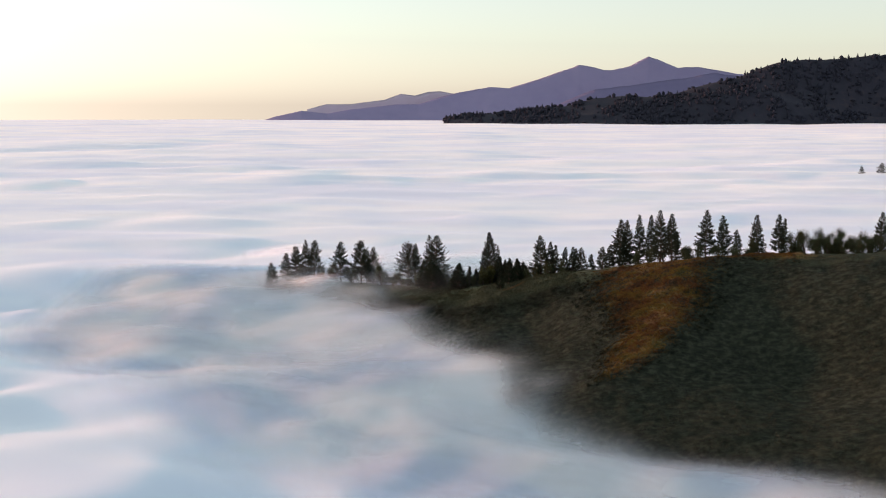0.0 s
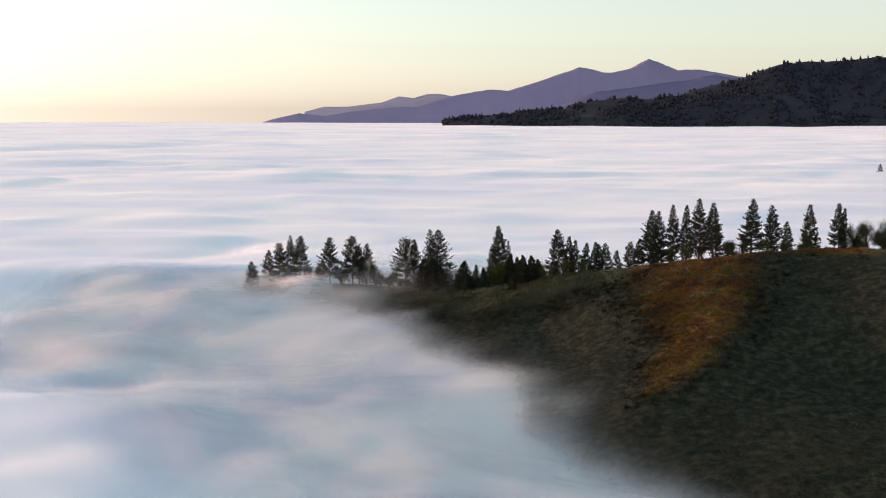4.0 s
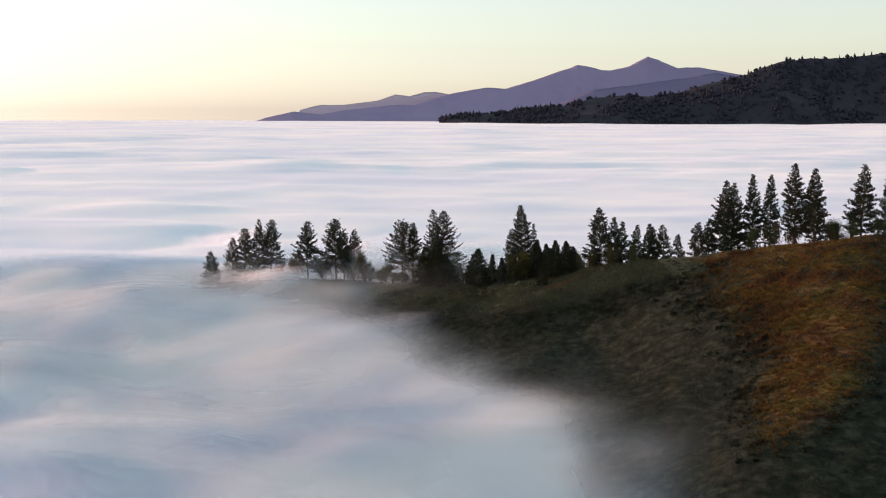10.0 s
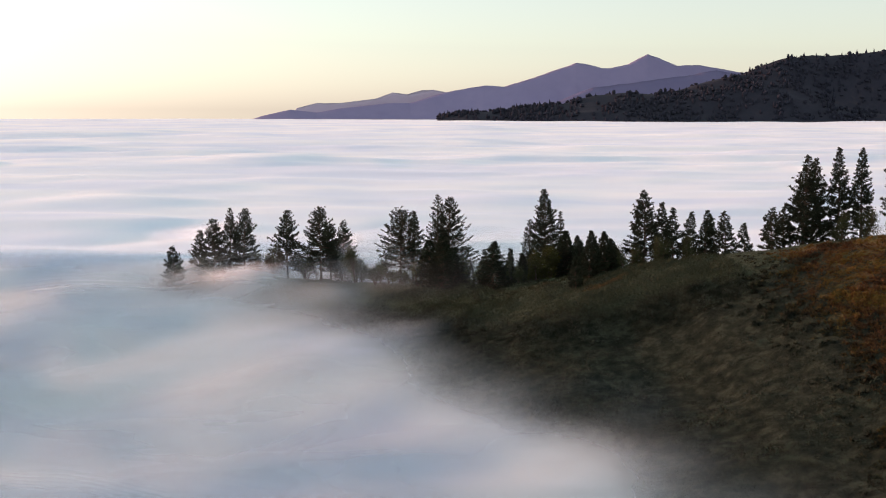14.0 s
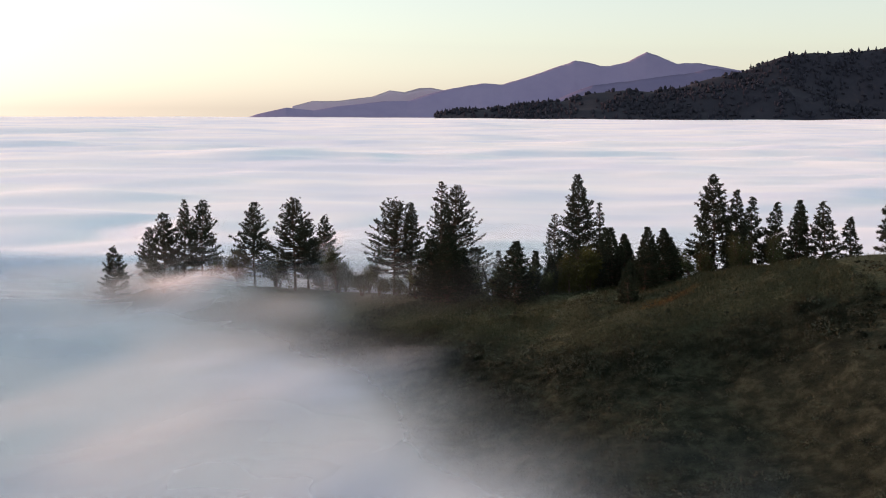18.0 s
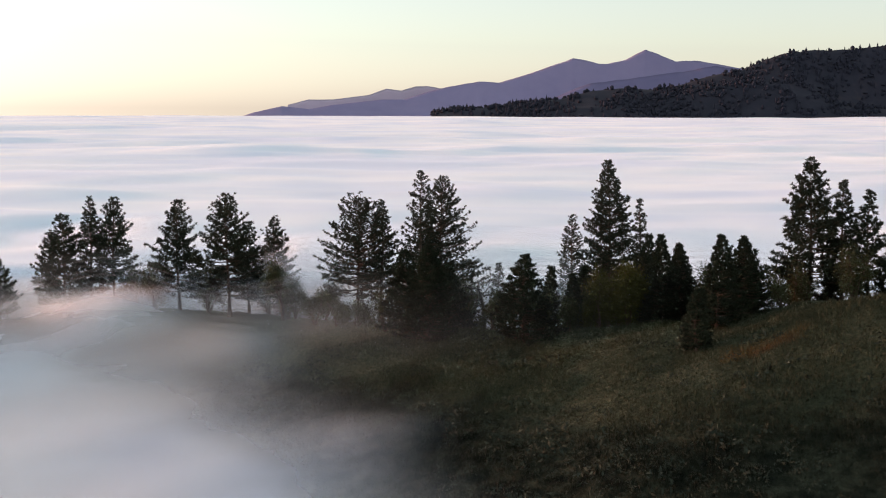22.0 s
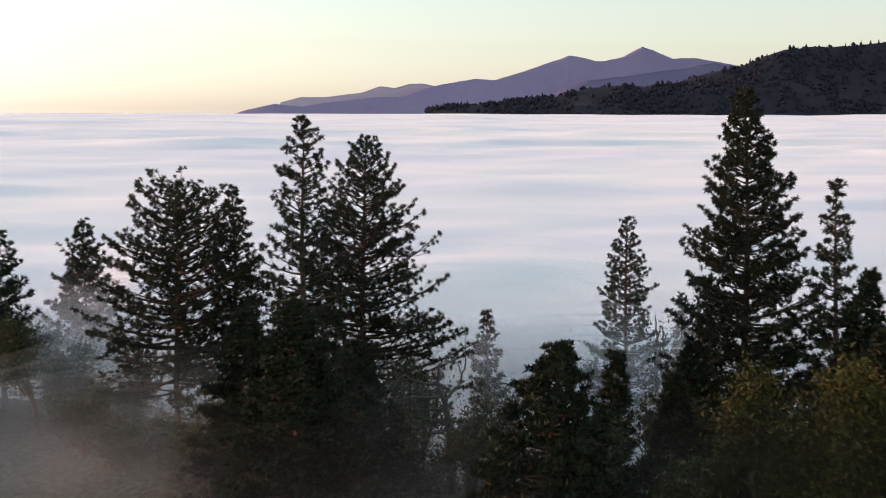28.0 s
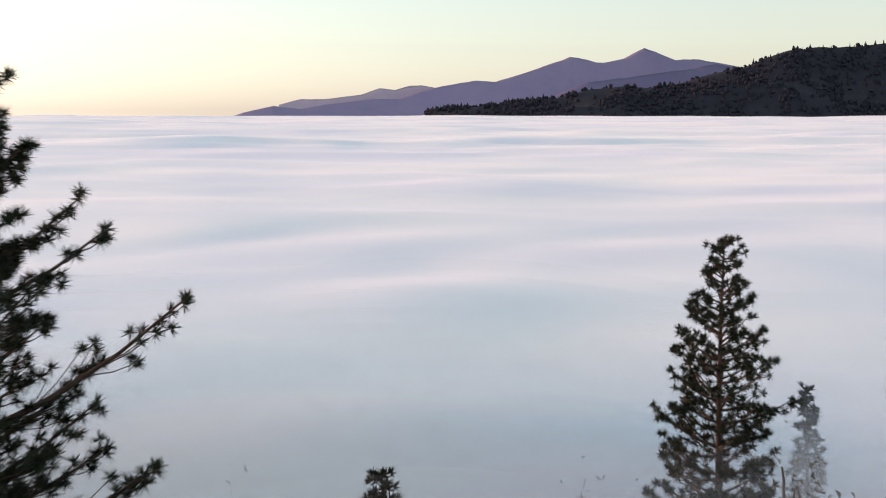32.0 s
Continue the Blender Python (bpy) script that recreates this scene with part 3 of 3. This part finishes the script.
def tufts(rng, centres, axes, needles, length, width, spread=0.95):
    """Needle tufts: thin blades that spread from each centre."""
    c = np.repeat(np.asarray(centres), needles, 0)
    d = np.repeat(np.asarray(axes), needles, 0)
    r = rng.normal(size=c.shape)
    r /= np.linalg.norm(r, axis=1)[:, None]
    d = d / (np.linalg.norm(d, axis=1)[:, None] + 1e-9) + spread * r
    d /= np.linalg.norm(d, axis=1)[:, None]
    s = np.cross(d, rng.normal(size=c.shape))
    s /= np.linalg.norm(s, axis=1)[:, None]
    ln = np.repeat(np.broadcast_to(length, len(centres)), needles)[:, None] * rng.uniform(0.82, 1.12, (len(c), 1))
    root = c + d * ln * 0.1
    v = np.stack([root - s * width, root + s * width, c + d * ln], 1).reshape(-1, 3)
    return v, np.arange(len(v)).reshape(-1, 3)


def pine(label, x, y, top, radius, seed, bare=0.15, dense=1.0, young=False, needles=14, close=0, lean=0.0, flat=0.0, group="pines on the ridge"):
    """A pine: tapered trunk, limbs that sweep up at their ends, and needle tufts at the twigs. bare: share of the trunk without limbs;
    flat: how blunt the crown's top is."""
    rng = np.random.default_rng(seed)
    radius = radius * 1.26
    z0 = float(ground_z(x, y)) - 0.15
    h = top - z0
    root = thing("pine_tree", label, "tree", group, at=(x, y, z0))
    r0 = 0.012 * h + 0.05
    k = np.linspace(0, 1, 9)
    bx, by = lean * k + 0.12 * np.sin(k * 5 + seed), 0.1 * np.sin(k * 4 + seed * 2)
    trunk = np.stack([bx - bx[0], by - by[0], h * 0.985 * k], -1)
    rads = r0 * (1 - 0.93 * k ** 0.9)
    rads[0] *= 1.3
    v, f = tubes([(trunk, rads)], 7)
    part("trunk", mesh_of("trunk", v, f, M_BARK), root)
    lines, cen, axs = [], [], []
    count = int(h * (1 - bare) * (11 if not young else 24) * dense)
    for i in range(count):
        u = (i + rng.random()) / count
        u = u ** 0.84
        hz = h * (bare + (1 - bare) * u * 0.985)
        gap = 0.62 * (1 - 0.45 * u)
        hz = min((round(hz / gap) + rng.normal() * 0.13) * gap, h * 0.985) if not young else hz      # limbs grow in whorls
        shape = (1 - u) ** (0.85 if young else 0.84 - 0.5 * flat) * ((0.85 if young else 0.68) + (0.15 if young else 0.32) * min(1, u / 0.2))
        ln = radius * (shape * (rng.uniform(0.72, 1.1) if young else rng.uniform(0.55, 1.16)) + 0.02)
        if rng.random() < 0.07:
            ln *= 1.2
        a = i * 2.4 + rng.uniform(-0.5, 0.5)
        start = np.array([np.interp(hz, trunk[:, 2], trunk[:, 0]), np.interp(hz, trunk[:, 2], trunk[:, 1]), hz])
        slope = -0.1 + (0.35 if young else 0.5) * u ** 1.3 + rng.uniform(-0.16, 0.16)
        curl = 0.22 if young else 0.2 + 0.16 * u
        s = np.linspace(0, 1, 5)
        bend = rng.uniform(-0.25, 0.25)
        ang = a + bend * s
        pts = start + np.stack([np.cos(ang) * ln * s, np.sin(ang) * ln * s, ln * (slope * s + curl * s ** 2.2)], -1)
        lines.append((pts, (0.026 + 0.016 * ln) * (1 - 0.8 * s)))
        tip = pts[-1] - pts[-2]
        cen.append(pts[-1]), axs.append(tip + np.array([0, 0, 0.25 * ln]))
        n_tw = max(1, int(ln * (4.6 if close else 3.4) + rng.random()))
        for q in range(n_tw):
            sq = 0.28 + 0.7 * (q + rng.random()) / n_tw
            p = start + np.array([np.cos(a + bend * sq) * ln * sq, np.sin(a + bend * sq) * ln * sq, ln * (slope * sq + curl * sq ** 2.2)])
            side = a + rng.choice([-1, 1]) * rng.uniform(0.4, 1.15)
            tl = (0.16 + 0.34 * ln * (1.05 - sq)) * rng.uniform(0.7, 1.25)
            e = p + np.array([np.cos(side) * tl, np.sin(side) * tl, tl * rng.uniform(0.1, 0.75)])
            mid = (p + e) / 2 - np.array([0, 0, 0.06 * tl])
            if close or (young and q % 3 == 0):
                lines.append((np.array([p, mid, e]), np.array([0.014, 0.011, 0.007])))
            cen.append(e), axs.append(e - mid + np.array([0, 0, 0.1]))
            if (tl > 0.3 and not close) or young or (close and rng.random() < 0.25):
                cen.append(mid + rng.normal(size=3) * 0.06), axs.append(np.array([0, 0, 0.3]) + (e - p))
            if rng.random() < (0.25 if close else 0.5):
                cen.append(p + rng.normal(size=3) * 0.05), axs.append(np.array([np.cos(a), np.sin(a), 0.8]))
    cen.append(trunk[-1]), axs.append(np.array([0, 0, 1.0]))
    v, f = tubes(lines, 3)
    tagged(part("branching", mesh_of("limbs", v, f, M_BARK), root), kind="stuff")
    tip_scale = 0.72 + 0.28 * np.clip((h - np.array(cen)[:, 2]) / (0.3 * h), 0, 1)      # shorter shoots towards the tip
    v, f = tufts(rng, cen, axs, close, 0.18 * (0.4 + 0.6 * tip_scale), 0.55 / close, 2.6) if close else tufts(rng, cen, axs, needles, (0.24 if young else 0.3) * tip_scale, 0.75 / needles ** 1.15, 1.2)
    part("crown", mesh_of("crown", v, f, M_NEEDLE_DARK if young else M_NEEDLE, False), root)
    return root


def boughs(rng, start, way, length, thick, depth, lines, ends):
    """Crooked limbs that fork."""
    pts, p, d = [start], np.array(start, float), np.array(way, float)
    for s in range(4):
        d = d + rng.normal(size=3) * 0.28 + np.array([0, 0, 0.06])
        d /= np.linalg.norm(d)
        p = p + d * length / 4
        pts.append(p.copy())
    lines.append((np.array(pts), thick * np.linspace(1, 0.55, 5)))
    ends.append((p.copy(), d.copy()))
    if depth:
        for q in range(rng.integers(2, 4)):
            nd = d + rng.normal(size=3) * 0.65
            boughs(rng, pts[-1 if q < 2 else 2], nd / np.linalg.norm(nd), length * rng.uniform(0.55, 0.8), thick * 0.55, depth - 1, lines, ends)


def leaf_cards(rng, centres, count, spread, size):
    c = np.repeat(np.asarray(centres), count, 0) + rng.normal(size=(len(centres) * count, 3)) * spread
    a, b = rng.normal(size=c.shape), rng.normal(size=c.shape)
    a /= np.linalg.norm(a, axis=1)[:, None]
    b = np.cross(a, b)
    b /= np.linalg.norm(b, axis=1)[:, None]
    s = size * rng.uniform(0.6, 1.3, (len(c), 1))
    v = np.stack([c - a * s, c + b * s * 0.7, c + a * s], 1).reshape(-1, 3)
    return v, np.arange(len(v)).reshape(-1, 3)


def oak(name, label, x, y, top, width, seed, leaves=26, mat=None, wood=None, depth=3, stems=2, group="oaks and brush on the ridge", category="tree"):
    rng = np.random.default_rng(seed)
    z0 = float(ground_z(x, y)) - 0.1
    h = max(top - z0, 0.8)
    root = thing(name, label, category, group, at=(x, y, z0))
    lines, ends = [], []
    for s in range(stems):
        a = rng.uniform(0, 6.28)
        boughs(rng, (0.1 * math.cos(a), 0.1 * math.sin(a), 0), (0.35 * math.cos(a), 0.35 * math.sin(a), 1), h * 0.4, 0.028 * h + 0.02, depth, lines, ends)
    pts = np.array([e[0] for e in ends])
    sc = np.array([width / max(np.abs(pts[:, :2]).max(), 0.1), width / max(np.abs(pts[:, :2]).max(), 0.1), h * 0.95 / max(pts[:, 2].max(), 0.1)])
    lines = [(np.asarray(p) * sc, r) for p, r in lines]
    v, f = tubes(lines[:1], 6)
    part("trunk", mesh_of("trunk", v, f, wood or M_BARK), root)
    v, f = tubes(lines[1:], 4)
    tagged(part("branching", mesh_of("limbs", v, f, wood or M_BARK), root), kind="stuff")
    if leaves:
        c = pts * sc
        low = 0 if stems > 2 else len(lines) // 3
        extra = np.concatenate([np.asarray(p)[1:4] for p, r in lines[low:]])
        v, f = leaf_cards(rng, np.concatenate([c, extra]), int(leaves * 1.1), 0.16 + 0.05 * h ** 0.8, 0.075 + 0.004 * h)
        part("crown", mesh_of("crown", v, f, mat or M_LEAF, False), root)
    return root


TALL, SLIM, YOUNG = "tall dark-green pine standing on the grassy ridge", "slender pine rising out of the mist", "dense young pine with foliage down to the ground"
MISTY = "pine on the saddle with its foot in drifting fog"
ROW = "dark pine in the row along the crest of the hill"

# the pines nearest to the camera's way
pine("tall dense dark-green pine with a pointed crown", 12.65, 318.5, 18.4, 3.25, 11, 0.06, 2.2, close=28, lean=-0.2)
pine("slender pine beside the tallest pine", 14.7, 314.6, 15.3, 1.35, 12, 0.1, 1.1, close=30)
pine("slender pine with upswept limbs behind the ridge", 12.3, 341.0, 11.7, 2.8, 13, 0.1, 1.15, close=40)
pine("tall open pine with sparse upper limbs", -3.6, 321.0, 17.4, 2.3, 14, 0.25, 1.0, close=30)
pine("broad pine with spreading lower limbs", -1.8, 329.2, 16.4, 4.6, 15, 0.1, 1.6, close=48)
pine("broad blunt-topped pine with a bare lower trunk", -9.6, 325.0, 14.3, 3.5, 16, 0.22, 1.6, flat=0.75, close=30)
pine("slender pine beside a blunt-topped pine", -7.7, 327.5, 14.3, 1.8, 17, 0.2, 1.3, close=30)
pine("slender pine seen through the mist", 17.4, 350.3, 5.9, 1.2, 18, 0.1, 1.0, group="pines in the mist")
pine("small pine almost hidden by mist", 4.4, 339.0, 6.7, 1.4, 19, 0.1, 1.0, group="pines in the mist")
pine("small pine almost hidden by mist", 1.9, 346.0, 2.2, 1.2, 20, 0.1, 1.0, group="pines in the mist")
# young pines along the grass edge
for i, (px, py, pt, pr) in enumerate(((4.2, 303.8, 11.8, 2.3), (7.0, 313.2, 9.7, 0.95), (8.6, 312.0, 9.2, 1.0), (-3.2, 311.0, 11.7, 2.5), (-5.0, 314.5, 10.9, 2.2),
                                      (-1.3, 315.5, 9.6, 2.0), (15.2, 312.5, 12.4, 1.5), (17.2, 311.0, 11.1, 1.7), (16.6, 295.0, 14.2, 1.5), (18.6, 296.3, 13.9, 1.7),
                                      (14.6, 304.5, 13.2, 1.4), (16.4, 306.0, 12.4, 1.6), (14.2, 308.6, 11.2, 1.4), (14.3, 290.6, 11.2, 0.9), (10.2, 317.0, 9.2, 1.2), (20.6, 303.5, 12.2, 1.5))):
    pine(YOUNG, px, py, pt, pr, 40 + i, 0.02, 1.0, young=True, group="young pines on the ridge")
# pines on the saddle
for i, (px, py, pt, pr, ba) in enumerate(((-23.3, 334.4, 14.3, 3.0, 0.25), (-29.6, 340.6, 13.2, 2.4, 0.2), (-37.7, 345.2, 13.2, 2.5, 0.22), (-40.5, 346.0, 13.2, 1.7, 0.2),
                                          (-43.3, 345.0, 11.4, 2.6, 0.15), (-50.4, 344.9, 6.4, 2.0, 0.05), (-20.6, 350.5, 10.6, 2.4, 0.1), (-22.0, 339.0, 11.0, 2.0, 0.2), (-47.0, 352.0, 8.6, 1.7, 0.1))):
    pine(MISTY, px, py, pt, pr * 1.1, 70 + i, ba * 0.8, 1.25, flat=0.25, group="pines on the saddle")
# pines along the crest
for i, (px, py, pt, pr, ba) in enumerate(((25.0, 302.0, 19.1, 2.5, 0.1), (27.8, 303.0, 17.4, 1.4, 0.05), (28.9, 300.5, 16.8, 1.5, 0.05), (31.2, 300.0, 16.3, 1.4, 0.05), (32.8, 298.0, 16.7, 1.3, 0.05),
                                          (33.9, 301.0, 15.9, 1.2, 0.05), (34.8, 296.0, 16.6, 1.5, 0.03), (37.3, 295.0, 15.2, 0.9, 0.05), (39.2, 288.5, 17.7, 1.5, 0.03), (41.3, 290.0, 18.0, 1.4, 0.03),
                                          (43.6, 289.5, 24.5, 2.2, 0.05), (45.4, 292.0, 24.0, 2.2, 0.06), (48.6, 292.0, 25.5, 1.6, 0.08), (51.2, 277.4, 27.8, 2.1, 0.1), (51.6, 291.5, 25.4, 1.5, 0.1),
                                          (53.4, 274.5, 27.1, 1.9, 0.12), (55.5, 281.0, 22.5, 1.6, 0.05), (62.6, 280.6, 27.5, 2.2, 0.08), (66.2, 279.0, 26.3, 1.9, 0.08), (70.6, 283.0, 22.5, 1.3, 0.05),
                                          (76.0, 285.0, 26.0, 2.0, 0.06), (78.0, 273.0, 27.1, 1.6, 0.1), (80.2, 276.4, 25.9, 0.9, 0.1), (100.4, 270.0, 28.0, 1.9, 0.1))):
    pine(ROW, px, py, pt, pr * 1.15, 100 + i, ba, 1.3, needles=11, group="pines along the crest")
# two pines on a knoll across the fog
pine("distant pine just clearing the top of the fog", 318.0, 900.0, 9.0, 2.4, 140, 0.1, 0.8, group="pines across the fog")
pine("distant pine just clearing the top of the fog", 335.0, 905.0, 11.0, 4.2, 141, 0.1, 0.8, group="pines across the fog")

# oaks, golden bushes, brush and a dead tree
BRUSH = "dark leafy oak brush beneath the pines"
for i, (px, py, pt, pw) in enumerate(((-17.3, 330.5, 8.4, 2.2), (-13.3, 331.0, 6.0, 1.6), (-31.7, 338.5, 7.2, 1.7), (-20.2, 341.0, 6.2, 2.4), (14.6, 330.5, 9.0, 2.0),
                                      (-26.0, 337.5, 5.4, 2.0), (20.0, 314.0, 9.6, 2.2), (11.2, 321.0, 7.6, 1.9), (-11.5, 321.0, 6.2, 1.3))):
    oak("oak_tree", "dark leafy oak standing among the pines", px, py, pt, pw, 200 + i, 30)
for i, (px, py, pt, pw) in enumerate(((9.7, 352.0, 2.6, 1.9), (14.9, 342.5, 6.3, 1.9), (-0.6, 348.0, 3.0, 1.5), (7.2, 347.0, 1.0, 1.6), (12.4, 349.0, 3.0, 1.7))):
    oak("oak_tree", "thinly leafed oak standing in the mist", px, py, pt, pw, 230 + i, 8, group="oaks in the mist")
for i, (px, py, pt, pw) in enumerate(((84.5, 275.0, 23.7, 2.6), (88.0, 272.0, 24.0, 2.6), (91.5, 271.0, 24.2, 2.6), (95.0, 270.0, 23.6, 2.2), (73.5, 280.0, 20.6, 1.8), (58.8, 280.0, 18.9, 1.8), (82.0, 277.5, 22.8, 2.2), (86.5, 271.0, 22.4, 2.4), (90.0, 269.5, 22.6, 2.4), (93.5, 268.0, 22.8, 2.4), (97.5, 267.5, 23.4, 2.6), (103.0, 266.0, 23.6, 2.6))):
    oak("oak_tree", "rounded leafy oak on the crest of the hill", px, py, pt, pw, 250 + i, 34, stems=3)
for i, (px, py, pt, pw) in enumerate(((10.6, 309.2, 10.1, 1.1), (12.2, 308.0, 10.5, 1.2), (12.4, 305.6, 10.9, 1.3))):
    oak("golden_bush", "golden-green leafy bush at the foot of the pines", px, py, pt, pw, 270 + i, 34, M_LEAF_GOLD, stems=3, group="golden bushes", category="bush")
snag_rng = np.random.default_rng(281)
snag_z = float(ground_z(1.75, 322.5)) - 0.1
snag = thing("dead_tree", "bare dead tree with crooked broken limbs", "tree", at=(1.75, 322.5, snag_z))
snag_top = 7.3 - snag_z
stem = np.array([(0.2, 0, 0), (0.25, 0, snag_top * 0.3), (0.15, 0.05, snag_top * 0.55), (-0.05, 0, snag_top * 0.72), (-0.35, 0, snag_top * 0.86), (-0.25, 0, snag_top)])
v, f = tubes([(stem, (0.24, 0.2, 0.16, 0.12, 0.07, 0.025))], 7)
part("trunk", mesh_of("trunk", v, f, M_DEAD), snag)
for k in range(9):
    limb_lines, tips = [], []
    side = -1 if k % 3 else 1
    base_z = snag_top * (0.46 + 0.045 * k)
    boughs(snag_rng, (0.0, 0.0, base_z), (side * 0.9, snag_rng.uniform(-0.4, 0.4), snag_rng.uniform(-0.35, 0.3)), snag_rng.uniform(0.9, 1.6), 0.075, 2, limb_lines, tips)
    v, f = tubes(limb_lines, 4)
    part("limb", mesh_of("limb", v, f, M_DEAD), snag)
for i, (px, py, pt, pw) in enumerate(((21.5, 296.5, 11.4, 1.3), (23.5, 299.0, 12.0, 1.4), (12.0, 313.0, 8.2, 1.5), (6.0, 309.5, 8.4, 1.2), (9.4, 313.5, 8.2, 1.3), (-6.8, 317.0, 7.4, 1.3), (-13.8, 325.5, 6.0, 1.5),
                                      (0.4, 324.0, 7.2, 1.3), (3.6, 322.0, 6.6, 1.2), (18.8, 306.5, 10.6, 1.4), (26.5, 296.5, 13.2, 1.2), (30.0, 296.0, 13.6, 1.2), (-17.5, 336.0, 5.6, 1.8), (-27.0, 343.0, 5.8, 1.9),
                                      (47.0, 285.5, 17.4, 1.5), (57.0, 277.5, 18.6, 1.6), (68.0, 276.5, 19.6, 1.5), (-35.0, 343.0, 5.6, 1.8), (7.8, 306.5, 8.0, 0.8), (10.4, 315.0, 8.0, 1.7), (13.6, 316.5, 8.4, 1.8), (16.2, 315.0, 8.8, 1.7), (18.6, 313.0, 9.4, 1.8), (5.2, 315.5, 7.2, 1.5), (2.6, 318.5, 6.4, 1.5), (0.6, 320.5, 5.8, 1.4), (21.8, 309.0, 10.6, 1.7), (24.5, 304.5, 12.0, 1.6), (-9.5, 321.5, 5.4, 1.4), (-16.5, 333.0, 5.2, 1.6), (49.5, 284.0, 17.8, 1.7), (52.8, 281.0, 18.6, 1.7), (60.4, 279.0, 19.8, 1.9), (64.5, 278.0, 20.0, 1.6), (83.0, 271.0, 21.6, 1.7), (85.6, 269.5, 21.9, 1.8), (88.2, 268.5, 22.2, 1.8), (90.8, 267.0, 22.4, 1.8), (93.4, 266.0, 22.6, 1.8), (96.0, 265.5, 22.8, 1.8), (99.0, 265.0, 23.0, 1.9))):
    oak("brush", BRUSH, px, py, pt, pw, 300 + i, 30, depth=2, stems=3, category="bush", group="brush under the pines")

# ---- shrubs and grass on the slope ----
rng = np.random.default_rng(8)
sx, sy = rng.uniform(-22, 118, 36000), rng.uniform(168, 312, 36000)
keep = (sy < np.interp(sx, CREST_X, CREST_Y) - 2) & (fbm(sx / 20, sy / 20, 3, 51) + rng.uniform(-0.5, 0.5, 36000) > 0.0) & (ground_z(sx, sy) > fog_z(sx, sy) - 4.5) & (lushness(sx, sy) < rng.uniform(0.1, 1.1, 36000))
sx, sy = sx[keep], sy[keep]
sz = ground_z(sx, sy)
size = rng.uniform(0.2, 0.65, len(sx)) * np.where(rng.random(len(sx)) < 0.15, 1.9, 1.0)
reps = 26
c = np.repeat(np.stack([sx, sy, sz], -1), reps, 0)
r = rng.normal(size=c.shape)
r /= np.linalg.norm(r, axis=1)[:, None]
r[:, 2] = np.abs(r[:, 2]) * 0.9
c = c + r * np.repeat(size, reps)[:, None] * rng.uniform(0.5, 1, (len(c), 1))
a, b = rng.normal(size=c.shape), rng.normal(size=c.shape)
a /= np.linalg.norm(a, axis=1)[:, None]
b = np.cross(a, b)
b /= np.linalg.norm(b, axis=1)[:, None]
q = np.repeat(size, reps)[:, None] * 0.19
v = np.stack([c - a * q, c + b * q * 0.7, c + a * q], 1).reshape(-1, 3)
tagged(new("sage_scrub", mesh_of("sage_scrub", v, np.arange(len(v)).reshape(-1, 3), M_SHRUB, False)), "low grey-green sage scrub scattered over the slope", "shrubs", kind="stuff")

n = 280000
bx, by = rng.uniform(-28, 100, n), rng.uniform(200, 322, n)
bx[:150000], by[:150000] = rng.uniform(-14, 32, 150000), rng.uniform(268, 314, 150000)
keep = (by < np.interp(bx, CREST_X, CREST_Y) + 6) & (ground_z(bx, by) > fog_z(bx, by) - 4.5)
bx, by = bx[keep], by[keep]
bz = ground_z(bx, by)
n = len(bx)
tall = rng.uniform(0.12, 0.38, n) * np.clip(1 + 0.9 * fbm(bx / 5, by / 5, 3, 61), 0.3, 2)
ba = rng.uniform(0, 6.28, n)
root = np.stack([bx, by, bz - 0.05], -1)
side = np.stack([np.cos(ba), np.sin(ba), 0 * ba], -1) * 0.035
tip = root + np.stack([rng.normal(size=n) * 0.12, rng.normal(size=n) * 0.12, tall], -1)
v = np.stack([root - side, root + side, tip], 1).reshape(-1, 3)
me = mesh_of("grass", v, np.arange(len(v)).reshape(-1, 3), M_BLADE, False)
float_attribute(me, "dryness", np.repeat(dryness(bx, by), 3))
float_attribute(me, "lushness", np.repeat(lushness(bx, by), 3))
tagged(new("grass", me), "dry tufted grass growing over the slope", "grass", kind="stuff")

# tufts of dry bunch grass on the orange slope
n = 26000
tx, ty = rng.uniform(14, 78, n), rng.uniform(200, 282, n)
dry = dryness(tx, ty)
keep = (dry > rng.uniform(0.1, 0.55, n)) & (ty < np.interp(tx, CREST_X, CREST_Y) + 1)
tx, ty, dry = tx[keep], ty[keep], dry[keep]
size = rng.uniform(0.25, 0.6, len(tx)) * np.clip(1 + 0.8 * fbm(tx / 6, ty / 6, 3, 91), 0.4, 1.8)
reps = 18
c = np.repeat(np.stack([tx, ty, ground_z(tx, ty)], -1), reps, 0)
r = rng.normal(size=c.shape)
r /= np.linalg.norm(r, axis=1)[:, None]
r[:, 2] = np.abs(r[:, 2]) * 0.9
wide = np.repeat(size, reps)[:, None]
base = c + r * wide * 0.35 - np.array([0, 0, 0.05])
side = np.cross(r, rng.normal(size=c.shape))
side /= np.linalg.norm(side, axis=1)[:, None]
v = np.stack([base - side * wide * 0.16, base + side * wide * 0.16, c + r * wide], 1).reshape(-1, 3)
me = mesh_of("bunch_grass", v, np.arange(len(v)).reshape(-1, 3), M_BLADE, False)
float_attribute(me, "dryness", np.repeat(dry + 0.12, reps * 3))
tagged(new("bunch_grass", me), "tufts of dry orange and golden bunch grass", "grass", kind="stuff")
